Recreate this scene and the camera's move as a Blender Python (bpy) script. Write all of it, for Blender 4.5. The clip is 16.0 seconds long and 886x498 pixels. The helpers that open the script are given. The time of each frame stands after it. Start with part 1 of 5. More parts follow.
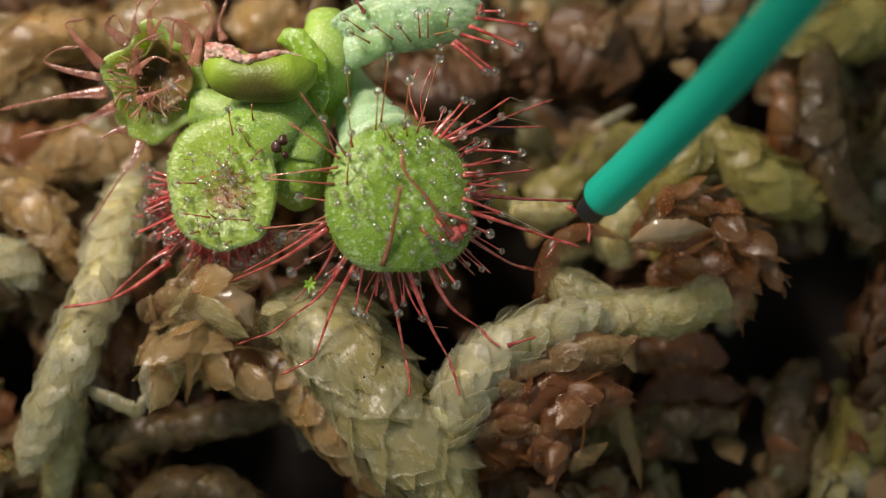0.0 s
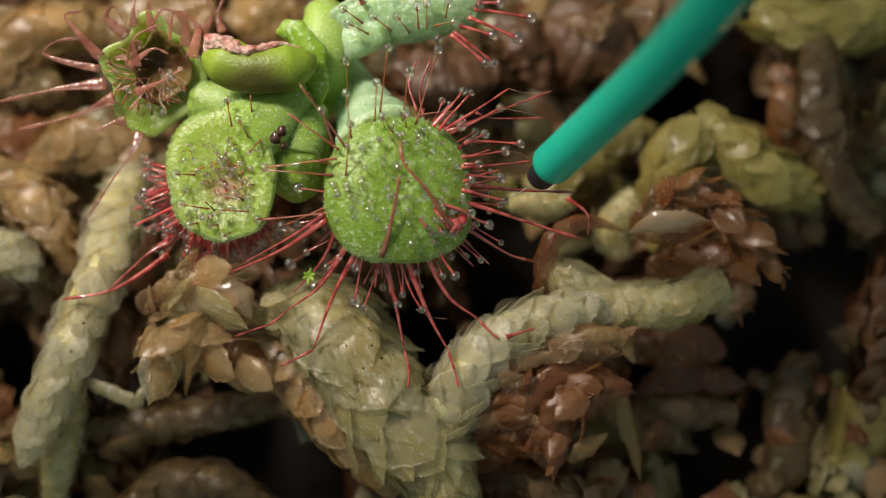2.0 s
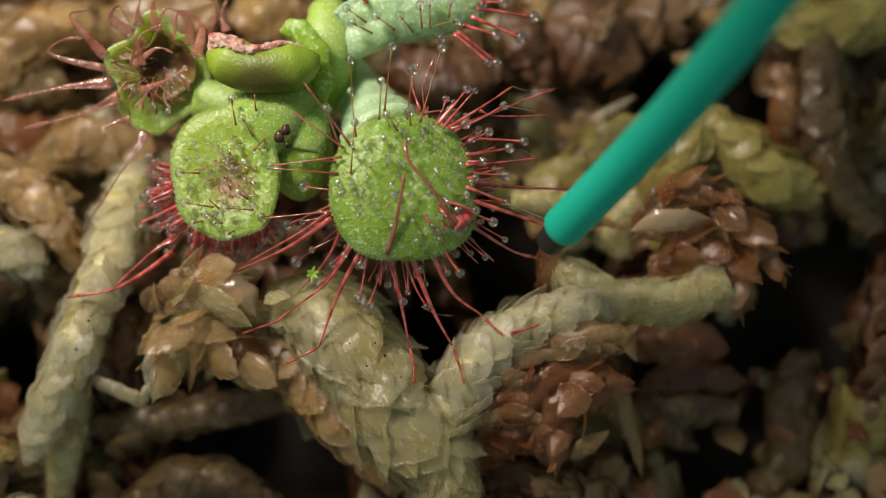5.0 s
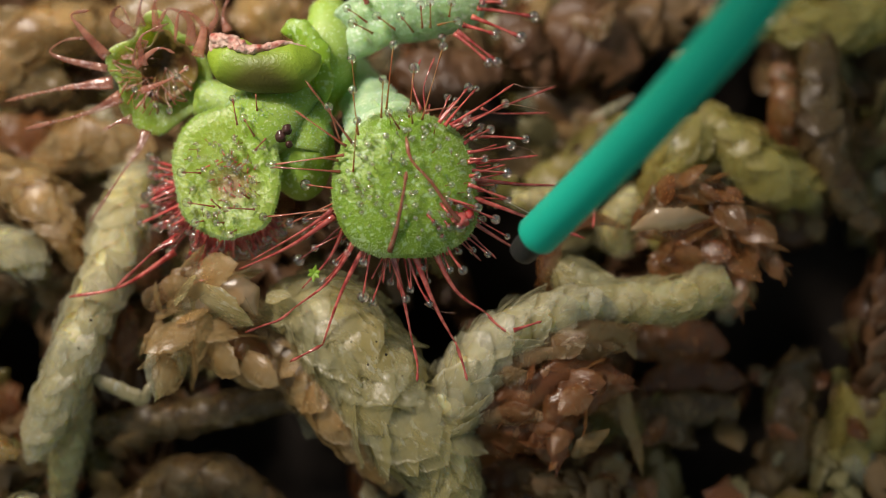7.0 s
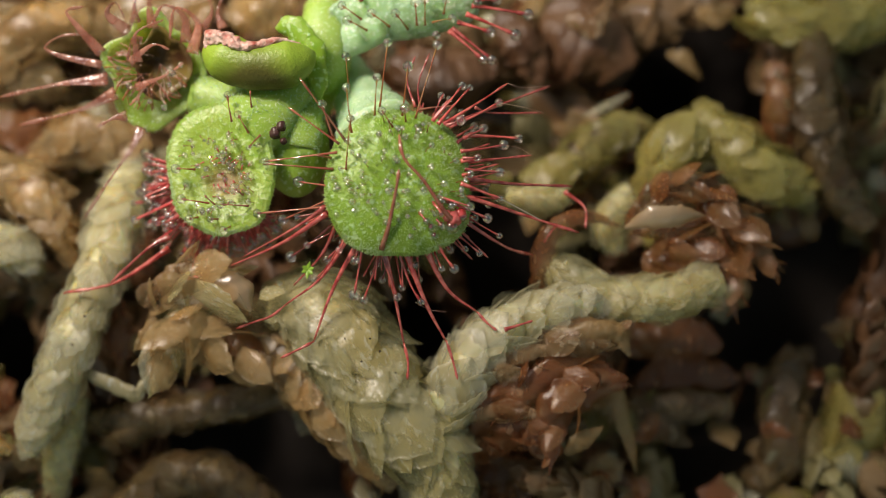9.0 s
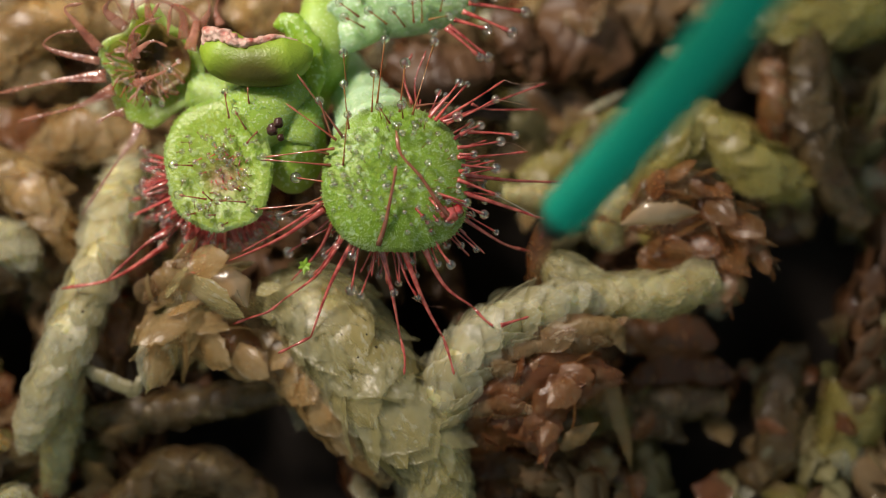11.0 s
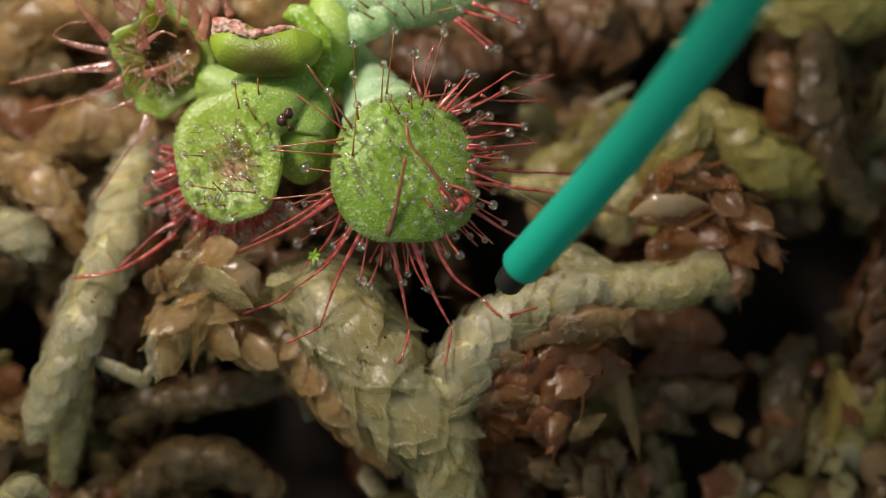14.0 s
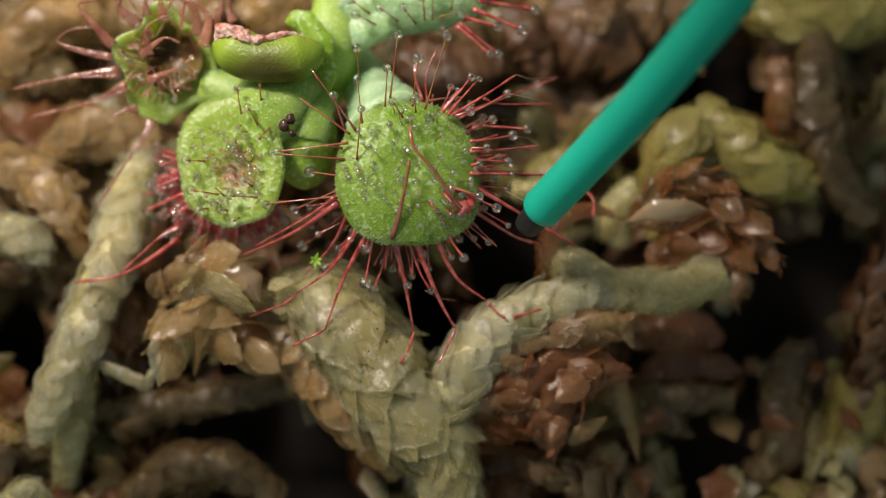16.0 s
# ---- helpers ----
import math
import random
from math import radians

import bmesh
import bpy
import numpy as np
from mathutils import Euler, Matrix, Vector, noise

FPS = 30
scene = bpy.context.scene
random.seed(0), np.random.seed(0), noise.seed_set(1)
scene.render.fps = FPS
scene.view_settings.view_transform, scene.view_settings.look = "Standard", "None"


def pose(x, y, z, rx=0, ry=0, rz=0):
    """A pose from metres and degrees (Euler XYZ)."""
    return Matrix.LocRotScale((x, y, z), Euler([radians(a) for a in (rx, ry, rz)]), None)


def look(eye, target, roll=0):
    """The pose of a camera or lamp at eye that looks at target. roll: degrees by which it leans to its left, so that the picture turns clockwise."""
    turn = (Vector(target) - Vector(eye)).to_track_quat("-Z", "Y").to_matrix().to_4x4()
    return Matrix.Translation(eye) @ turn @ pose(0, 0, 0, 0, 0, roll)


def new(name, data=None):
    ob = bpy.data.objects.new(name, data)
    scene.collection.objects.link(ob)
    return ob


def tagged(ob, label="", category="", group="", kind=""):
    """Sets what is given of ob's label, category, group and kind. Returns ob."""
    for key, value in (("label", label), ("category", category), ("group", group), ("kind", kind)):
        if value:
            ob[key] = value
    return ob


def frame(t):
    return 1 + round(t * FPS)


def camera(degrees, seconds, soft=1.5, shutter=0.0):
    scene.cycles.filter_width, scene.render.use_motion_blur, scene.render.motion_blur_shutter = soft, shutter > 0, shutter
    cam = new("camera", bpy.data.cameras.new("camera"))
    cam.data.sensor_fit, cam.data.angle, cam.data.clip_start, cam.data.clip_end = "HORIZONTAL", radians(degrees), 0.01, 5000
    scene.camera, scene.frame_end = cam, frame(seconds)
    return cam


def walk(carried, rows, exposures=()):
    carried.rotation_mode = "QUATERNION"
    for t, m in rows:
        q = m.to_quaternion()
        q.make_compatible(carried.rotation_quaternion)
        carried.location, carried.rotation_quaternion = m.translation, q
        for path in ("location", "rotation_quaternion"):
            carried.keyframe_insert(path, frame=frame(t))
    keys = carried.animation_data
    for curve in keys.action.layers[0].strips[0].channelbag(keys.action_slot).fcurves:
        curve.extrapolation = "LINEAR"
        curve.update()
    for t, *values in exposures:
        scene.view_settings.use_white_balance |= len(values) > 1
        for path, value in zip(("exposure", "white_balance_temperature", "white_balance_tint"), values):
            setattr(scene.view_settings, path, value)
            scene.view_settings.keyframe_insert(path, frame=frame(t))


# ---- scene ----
# Macro view of a sundew on sphagnum moss, about 40 mm across. "Board" coordinates are
# millimetres: u to the right, v up the slope, h towards the lens.
cam = camera(30, 16.0, soft=1.05, shutter=0.4)
cam.data.dof.use_dof = True
cam.data.dof.focus_distance = 0.0725
cam.data.dof.aperture_fstop = 21.0
TILT = 15.0
BOARD = pose(0, 0, 0, TILT, 0, 0)


def eye(u, v, h, roll):
    return BOARD @ pose(u / 1000, v / 1000, h / 1000, 0, 0, roll)


walk(cam, [
    (0.0, eye(-0.146, 0.638, 73.925, -0.04)),
    (0.5, eye(-0.150, 0.528, 73.870, -0.01)),
    (1.0, eye(-0.096, 0.372, 73.906, -0.09)),
    (1.5, eye(-0.060, 0.339, 73.907, -0.12)),
    (2.0, eye(-0.102, 0.257, 73.919, -0.07)),
    (2.5, eye(-0.206, 0.209, 73.968, -0.07)),
    (3.0, eye(-0.242, 0.287, 74.028, -0.05)),
    (3.5, eye(-0.195, 0.226, 74.021, -0.04)),
    (4.0, eye(-0.191, 0.098, 74.000, -0.08)),
    (6.5, eye(-0.317, 0.318, 74.889, -0.02)),
    (7.0, eye(-0.274, 0.129, 74.562, -0.17)),
    (7.5, eye(-0.297, 0.142, 74.553, -0.11)),
    (8.0, eye(-0.277, 0.286, 74.776, -0.06)),
    (8.5, eye(-0.097, 0.212, 74.821, -0.03)),
    (9.0, eye(0.000, -0.000, 74.640, -0.00)),
    (11.5, eye(0.170, -0.102, 75.177, 0.10)),
    (12.0, eye(0.106, 0.007, 75.489, 0.02)),
    (12.5, eye(-0.116, -0.329, 75.470, 0.25)),
    (13.0, eye(-0.133, -0.190, 75.433, 0.19)),
    (13.5, eye(-0.130, -0.314, 75.587, 0.23)),
    (14.0, eye(-0.240, -0.575, 75.136, 0.22)),
    (14.5, eye(-0.298, -0.492, 75.034, 0.09)),
    (15.0, eye(-0.356, -0.750, 75.386, 0.04)),
    (15.5, eye(-0.457, -0.514, 75.486, 0.14)),
    (16.0, eye(-0.290, -0.364, 75.572, 0.26)),
], exposures=[(0.0, -0.43), (4.2, -0.45), (8.0, -0.42), (8.6, -0.29), (9.2, -0.29), (11.5, -0.42), (12.5, -0.49), (14.5, -0.53), (16.0, -0.42)])

# ---- light: one small soft lamp close by, high on the left, and a weak sky ----
LAMP_AT = BOARD @ Vector((-0.040, 0.048, 0.052))
world = bpy.data.worlds.new("sky")
scene.world = world
world.use_nodes = True
wn = world.node_tree.nodes
sky = wn.new("ShaderNodeTexSky")
sky.sky_type = "NISHITA"
sky.sun_disc = False
sky.sun_elevation = math.asin(LAMP_AT.normalized().z)
sky.sun_rotation = math.atan2(LAMP_AT.x, LAMP_AT.y)
warm = wn.new("ShaderNodeMix")
warm.data_type, warm.blend_type = "RGBA", "MULTIPLY"
warm.inputs[0].default_value = 1.0
warm.inputs[7].default_value = (1.0, 0.82, 0.50, 1)
world.node_tree.links.new(sky.outputs[0], warm.inputs[6])
world.node_tree.links.new(warm.outputs[2], wn["Background"].inputs[0])
wn["Background"].inputs[1].default_value = 0.19
lamp = new("lamp", bpy.data.lights.new("lamp", "AREA"))
lamp.data.shape = "DISK"
lamp.data.size = 0.019
lamp.data.energy = 0.0075
lamp.data.spread = radians(41)
lamp.data.color = (1.0, 0.885, 0.79)
lamp.matrix_basis = look(LAMP_AT, (BOARD @ Vector((-0.009, 0.0115, 0))))


# ---- materials ----
def shader(name, base, rough=0.5, vary=0.35, second=None, grain=900.0, blotch=220.0, bump=0.15, through_light=0.0,
           coat=0.0, transmission=0.0, ior=1.45, island=False, metal=0.0, sss=0.0, speck=None, film=0.0, speck_at=0.54, stretch=1.0, relief=0.00008, membrane=0.0, coat_rough=0.06, wet_gloss=0.02, tint=None):
    m = bpy.data.materials.new(name)
    m.use_nodes = True
    n, l = m.node_tree.nodes, m.node_tree.links
    b = n["Principled BSDF"]
    b.inputs["Roughness"].default_value = rough
    b.inputs["Metallic"].default_value = metal
    b.inputs["IOR"].default_value = ior
    b.inputs["Coat Weight"].default_value = coat
    b.inputs["Coat Roughness"].default_value = coat_rough
    b.inputs["Coat IOR"].default_value = 1.9 if coat > 0.85 else 1.5
    b.inputs["Transmission Weight"].default_value = transmission
    if sss:
        b.inputs["Subsurface Weight"].default_value = sss
        b.inputs["Subsurface Radius"].default_value = (1.0, 0.75, 0.4)
        b.inputs["Subsurface Scale"].default_value = 0.0017
    if transmission >= 0.9:
        b.inputs["Base Color"].default_value = (*base, 1)
        clear = n.new("ShaderNodeBsdfTransparent")
        clear.inputs[0].default_value = (*base, 1)
        slime = n.new("ShaderNodeBsdfTranslucent")
        slime.inputs[0].default_value = (0.9, 0.82, 0.80, 1)
        both, all_ = n.new("ShaderNodeMixShader"), n.new("ShaderNodeMixShader")
        both.inputs[0].default_value, all_.inputs[0].default_value = film, 0.02
        l.new(b.outputs[0], both.inputs[1])
        l.new(clear.outputs[0], both.inputs[2])
        l.new(both.outputs[0], all_.inputs[1])
        l.new(slime.outputs[0], all_.inputs[2])
        gloss = n.new("ShaderNodeBsdfGlossy")
        gloss.inputs["Roughness"].default_value = 0.11
        shine = n.new("ShaderNodeMixShader")
        shine.inputs[0].default_value = 0.24 if film > 0.6 else 0.16
        l.new(all_.outputs[0], shine.inputs[1])
        l.new(gloss.outputs[0], shine.inputs[2])
        l.new(shine.outputs[0], n["Material Output"].inputs[0])
        return m
    tc = n.new("ShaderNodeTexCoord")
    big = n.new("ShaderNodeTexNoise")
    big.inputs["Scale"].default_value = blotch
    big.inputs["Detail"].default_value = 4
    fine = n.new("ShaderNodeTexNoise")
    fine.inputs["Scale"].default_value = grain
    fine.inputs["Detail"].default_value = 5
    info = n.new("ShaderNodeObjectInfo")
    away = n.new("ShaderNodeVectorMath")
    away.operation = "SCALE"
    away.inputs[0].default_value = (0.05, 0.03, 0.04)
    l.new(info.outputs["Random"], away.inputs["Scale"])
    space = n.new("ShaderNodeMapping")
    space.inputs["Scale"].default_value = (1, stretch, 1)
    l.new(tc.outputs["Object"], space.inputs["Vector"])
    l.new(away.outputs[0], space.inputs["Location"])
    for t in (big, fine):
        l.new(space.outputs[0], t.inputs["Vector"])
    other = second or tuple(c * (1 - vary) for c in base)
    ramp = n.new("ShaderNodeMapRange")
    ramp.inputs[1].default_value, ramp.inputs[2].default_value = 0.35, 0.65
    l.new(big.outputs[0], ramp.inputs[0])
    mix = n.new("ShaderNodeMix")
    mix.data_type = "RGBA"
    mix.inputs[6].default_value, mix.inputs[7].default_value = (*base, 1), (*other, 1)
    l.new(ramp.outputs[0], mix.inputs[0])
    colour = mix.outputs[2]
    if speck:
        thr = n.new("ShaderNodeMapRange")
        thr.inputs[1].default_value, thr.inputs[2].default_value = speck_at, speck_at + 0.1
        l.new(fine.outputs[0], thr.inputs[0])
        mix2 = n.new("ShaderNodeMix")
        mix2.data_type = "RGBA"
        mix2.inputs[7].default_value = (*speck, 1)
        l.new(thr.outputs[0], mix2.inputs[0])
        l.new(colour, mix2.inputs[6])
        colour = mix2.outputs[2]
    if tint:
        # pigment gathered round one spot, on the bud with shade mixed in: colour, spot in millimetres, inner and outer
        # radius
        hue, spot, near, far = tint
        gap = n.new("ShaderNodeVectorMath")
        gap.operation = "DISTANCE"
        gap.inputs[1].default_value = Vector(spot) / 1000
        l.new(tc.outputs["Object"], gap.inputs[0])
        wob = n.new("ShaderNodeMath")
        wob.operation = "MULTIPLY_ADD"
        wob.inputs[1].default_value = 0.0012
        l.new(big.outputs[0], wob.inputs[0])
        l.new(gap.outputs["Value"], wob.inputs[2])
        fade = n.new("ShaderNodeMapRange")
        fade.interpolation_type = "SMOOTHSTEP"
        fade.inputs[1].default_value, fade.inputs[2].default_value = (near + 0.6) / 1000, (far + 0.6) / 1000
        fade.inputs[3].default_value, fade.inputs[4].default_value = 0.85, 0.0
        l.new(wob.outputs[0], fade.inputs[0])
        mix3 = n.new("ShaderNodeMix")
        mix3.data_type = "RGBA"
        mix3.inputs[7].default_value = (*hue, 1)
        l.new(fade.outputs[0], mix3.inputs[0])
        l.new(colour, mix3.inputs[6])
        colour = mix3.outputs[2]
    # piece by piece variation of tone
    if island:
        src = n.new("ShaderNodeNewGeometry").outputs["Random Per Island"]
    else:
        src = info.outputs["Random"]
    tone = n.new("ShaderNodeMapRange")
    tone.inputs[3].default_value, tone.inputs[4].default_value = 1 - vary * 0.6, 1 + vary * 0.5
    l.new(src, tone.inputs[0])
    hsv = n.new("ShaderNodeHueSaturation")
    l.new(tone.outputs[0], hsv.inputs["Value"])
    l.new(colour, hsv.inputs["Color"])
    colour = hsv.outputs[0]
    l.new(colour, b.inputs["Base Color"])
    if bump:
        bp = n.new("ShaderNodeBump")
        bp.inputs["Strength"].default_value = min(1, bump * 2)
        bp.inputs["Distance"].default_value = relief
        l.new(fine.outputs[0], bp.inputs["Height"])
        l.new(bp.outputs[0], b.inputs["Normal"])
        l.new(bp.outputs[0], b.inputs["Coat Normal"])
    if membrane:
        clear = n.new("ShaderNodeBsdfTransparent")
        see = n.new("ShaderNodeMapRange")
        see.inputs[1].default_value, see.inputs[2].default_value = 0.35, 0.65
        see.inputs[3].default_value, see.inputs[4].default_value = membrane * 0.65, membrane * 1.35
        l.new(big.outputs[0], see.inputs[0])
        tr = n.new("ShaderNodeBsdfTranslucent")
        l.new(colour, tr.inputs["Color"])
        body, film_mix, wet_mix = (n.new("ShaderNodeMixShader") for _ in range(3))
        body.inputs[0].default_value = through_light
        l.new(b.outputs[0], body.inputs[1])
        l.new(tr.outputs[0], body.inputs[2])
        l.new(see.outputs[0], film_mix.inputs[0])
        l.new(clear.outputs[0], film_mix.inputs[1])
        l.new(body.outputs[0], film_mix.inputs[2])
        gloss = n.new("ShaderNodeBsdfGlossy")
        gloss.inputs["Roughness"].default_value = 0.2
        l.new(bp.outputs[0], gloss.inputs["Normal"])
        wet_mix.inputs[0].default_value = wet_gloss
        l.new(film_mix.outputs[0], wet_mix.inputs[1])
        l.new(gloss.outputs[0], wet_mix.inputs[2])
        l.new(wet_mix.outputs[0], n["Material Output"].inputs[0])
        return m
    if film:
        see = n.new("ShaderNodeMapRange")
        see.inputs[1].default_value, see.inputs[2].default_value = 0.3, 0.7
        see.inputs[3].default_value, see.inputs[4].default_value = 1 - film * 0.4, 1 - film * 1.5
        l.new(fine.outputs[0], see.inputs[0])
        l.new(see.outputs[0], b.inputs["Alpha"])
    if through_light:
        tr = n.new("ShaderNodeBsdfTranslucent")
        l.new(colour, tr.inputs["Color"])
        ms = n.new("ShaderNodeMixShader")
        ms.inputs[0].default_value = through_light
        l.new(b.outputs[0], ms.inputs[1])
        l.new(tr.outputs[0], ms.inputs[2])
        l.new(ms.outputs[0], n["Material Output"].inputs[0])
    return m


MOSS_PALE = shader("moss_pale", (0.65, 0.62, 0.39), 0.34, 0.08, (0.58, 0.50, 0.22), grain=5200, blotch=420, bump=0.5, through_light=0.5, coat=0.2,
                   membrane=0.33, stretch=0.35, speck=(0.78, 0.76, 0.58), speck_at=0.56, relief=0.00006, coat_rough=0.32, wet_gloss=0.011)
MOSS_CREAM = shader("moss_cream", (0.69, 0.67, 0.51), 0.34, 0.08, (0.61, 0.55, 0.32), grain=5200, blotch=420, bump=0.5, through_light=0.45, coat=0.2,
                    membrane=0.36, stretch=0.35, speck=(0.80, 0.80, 0.68), speck_at=0.56, relief=0.00006, coat_rough=0.32, wet_gloss=0.011)
MOSS_YELLOW = shader("moss_yellow", (0.56, 0.51, 0.17), 0.34, 0.25, (0.40, 0.32, 0.09), grain=5200, blotch=420, bump=0.455, through_light=0.4, coat=0.12, membrane=0.4, stretch=0.35,
                     relief=0.00004, coat_rough=0.25, wet_gloss=0.012)
# dull brown moss, darkened so that the colour carries the shade low down
MOSS_DULL_SHADED = shader("moss_dull_shaded", (0.24, 0.17, 0.075), 0.36, 0.3, (0.12, 0.07, 0.03), grain=5200, blotch=420, bump=0.455, through_light=0.45, coat=0.12, membrane=0.35, stretch=0.35,
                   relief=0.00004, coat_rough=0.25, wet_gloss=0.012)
MOSS_TAN = shader("moss_tan", (0.64, 0.47, 0.23), 0.34, 0.3, (0.49, 0.30, 0.11), grain=5200, blotch=500, bump=0.455, through_light=0.45, coat=0.12, membrane=0.34, stretch=0.4,
                  speck=(0.68, 0.54, 0.32), speck_at=0.57, relief=0.00004, coat_rough=0.25, wet_gloss=0.012)
MOSS_RUST = shader("moss_rust", (0.47, 0.23, 0.08), 0.34, 0.35, (0.30, 0.11, 0.035), grain=5200, blotch=500, bump=0.455, through_light=0.55, coat=0.22, membrane=0.48, stretch=0.5,
                   speck=(0.62, 0.40, 0.20), speck_at=0.58, relief=0.00004, coat_rough=0.18, wet_gloss=0.025)
MOSS_UMBER = shader("moss_umber", (0.46, 0.31, 0.15), 0.36, 0.35, (0.26, 0.13, 0.05), grain=2400, blotch=700, bump=0.5, through_light=0.5, coat=0.22, membrane=0.5, stretch=0.5,
                    speck=(0.60, 0.48, 0.32), speck_at=0.55, relief=0.00012, coat_rough=0.18, wet_gloss=0.015)
MOSS_BROWN = shader("moss_brown", (0.38, 0.165, 0.06), 0.34, 0.35, (0.21, 0.07, 0.028), grain=2400, blotch=600, bump=0.55, through_light=0.5, coat=0.22, membrane=0.55, stretch=0.5,
                    speck=(0.46, 0.26, 0.13), speck_at=0.58, relief=0.0001, coat_rough=0.18, wet_gloss=0.015)
SCALE_PALE = shader("moss_scale_pale", (0.62, 0.50, 0.34), 0.28, 0.1, (0.46, 0.30, 0.15), grain=5200, blotch=500, bump=0.3, through_light=0.3, coat=0.5,
                    membrane=0.62, stretch=0.3, relief=0.00003, coat_rough=0.15, wet_gloss=0.05)
MOSS_CORE = shader("moss_core", (0.65, 0.60, 0.35), 0.4, 0.1, (0.57, 0.48, 0.20), grain=4200, blotch=380, bump=0.35, through_light=0.1, coat=0.12, sss=1.0, relief=0.00005,
                   speck=(0.70, 0.66, 0.42), speck_at=0.57, coat_rough=0.2)
CORE_DULL = shader("moss_core_dull", (0.56, 0.37, 0.15), 0.36, 0.2, (0.32, 0.17, 0.05), grain=3600, blotch=330, bump=0.5, through_light=0.1, coat=0.2, sss=0.9, relief=0.00007, coat_rough=0.2)
# stem tone to match, with shade put into the colour
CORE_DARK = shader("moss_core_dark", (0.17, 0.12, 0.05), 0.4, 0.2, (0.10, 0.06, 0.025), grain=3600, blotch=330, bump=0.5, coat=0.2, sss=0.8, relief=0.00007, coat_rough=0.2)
CORE_YELLOW = shader("moss_core_yellow", (0.48, 0.43, 0.14), 0.42, 0.2, (0.32, 0.25, 0.07), grain=3600, blotch=330, bump=0.45, through_light=0.1, coat=0.2, sss=0.9, relief=0.00007, coat_rough=0.2)
BED_TAN = shader("bed_tan", (0.36, 0.24, 0.12), 0.42, 0.6, (0.20, 0.11, 0.05), through_light=0.4, coat=0.6, island=True, bump=0.4, relief=0.0001, grain=2600)
BED_GREEN = shader("bed_green", (0.38, 0.34, 0.16), 0.42, 0.6, (0.24, 0.20, 0.09), through_light=0.4, coat=0.6, island=True, bump=0.4, relief=0.0001, grain=2600)
BED_BROWN = shader("bed_brown", (0.27, 0.14, 0.065), 0.42, 0.6, (0.12, 0.055, 0.025), through_light=0.35, coat=0.6, island=True, bump=0.4, relief=0.0001, grain=2600)
MOSS_DEEP = shader("moss_deep_brown", (0.14, 0.07, 0.032), 0.45, 0.35, (0.08, 0.036, 0.016), grain=2400, blotch=500, bump=0.5, through_light=0.3, coat=0.15, relief=0.0001, coat_rough=0.25)
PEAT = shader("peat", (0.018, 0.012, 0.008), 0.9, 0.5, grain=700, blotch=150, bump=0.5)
LEAF = shader("leaf_green", (0.19, 0.34, 0.02), 0.36, 0.1, (0.30, 0.46, 0.06), grain=4200, blotch=380, bump=0.5,
              through_light=0.25, coat=0.15, speck=(0.46, 0.63, 0.30), speck_at=0.55, relief=0.00007, sss=0.45, coat_rough=0.2)
LEAF_SIDE = shader("leaf_yellow_green", (0.34, 0.46, 0.07), 0.36, 0.1, (0.24, 0.38, 0.03), grain=4200, blotch=380, bump=0.5,
                   through_light=0.25, coat=0.15, speck=(0.50, 0.62, 0.26), speck_at=0.56, relief=0.00007, sss=0.5, coat_rough=0.2, tint=((0.30, 0.11, 0.05), (0.1, -0.5, 0.3), 0.1, 1.3))
LEAF_FUZZ = shader("leaf_fuzz", (0.34, 0.54, 0.08), 0.3, 0.3, (0.60, 0.76, 0.38), grain=4000, blotch=420, bump=0, through_light=0.4, coat=0.3, island=True)
LEAF_PALE = shader("leaf_pale", (0.38, 0.54, 0.12), 0.36, 0.1, (0.29, 0.46, 0.05), grain=9000, blotch=400, bump=0.4, through_light=0.25, coat=0.15,
                   speck=(0.62, 0.74, 0.44), speck_at=0.57, relief=0.00005, sss=0.5, coat_rough=0.2)
LEAF_MINT = shader("leaf_mint", (0.48, 0.67, 0.42), 0.34, 0.1, (0.38, 0.60, 0.26), grain=5500, blotch=400, bump=0.5, through_light=0.25, coat=0.2,
                   speck=(0.68, 0.80, 0.60), speck_at=0.55, relief=0.00006, sss=0.5, coat_rough=0.2)
# tint: brown pigment low on the bud, darkened further to hold its shade
BUD = shader("bud_green", (0.30, 0.44, 0.04), 0.42, 0.1, (0.22, 0.32, 0.03), grain=7000, blotch=400, bump=0.25, through_light=0.2, coat=0.1, sss=0.3, coat_rough=0.2,
             tint=((0.05, 0.022, 0.006), (0.1, -1.7, 0.6), 1.1, 2.7))
# reddish leaf inside, its colour darkened for the shade of the hollow
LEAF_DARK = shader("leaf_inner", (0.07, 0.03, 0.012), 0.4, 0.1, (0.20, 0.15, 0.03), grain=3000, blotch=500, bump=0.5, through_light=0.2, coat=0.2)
PINK = shader("bud_pink", (0.40, 0.10, 0.07), 0.36, 0.3, (0.76, 0.55, 0.46), grain=4000, blotch=2200, bump=0.5, relief=0.00015, through_light=0.2, coat=0.4)
RED = shader("tentacle_red", (0.36, 0.022, 0.02), 0.24, 0.5, (0.72, 0.17, 0.14), blotch=2200, grain=3500, bump=0.15, through_light=0.3, coat=1.0, coat_rough=0.15, relief=0.00006)
CRIMSON = shader("gland_crimson", (0.66, 0.06, 0.06), 0.14, 0.5, (0.78, 0.24, 0.21), blotch=900, bump=0.2, through_light=0.4, coat=1.0)
RUSSET = shader("tentacle_russet", (0.33, 0.07, 0.035), 0.16, 0.4, (0.50, 0.20, 0.12), blotch=1600, bump=0.25, through_light=0.4, coat=0.9)
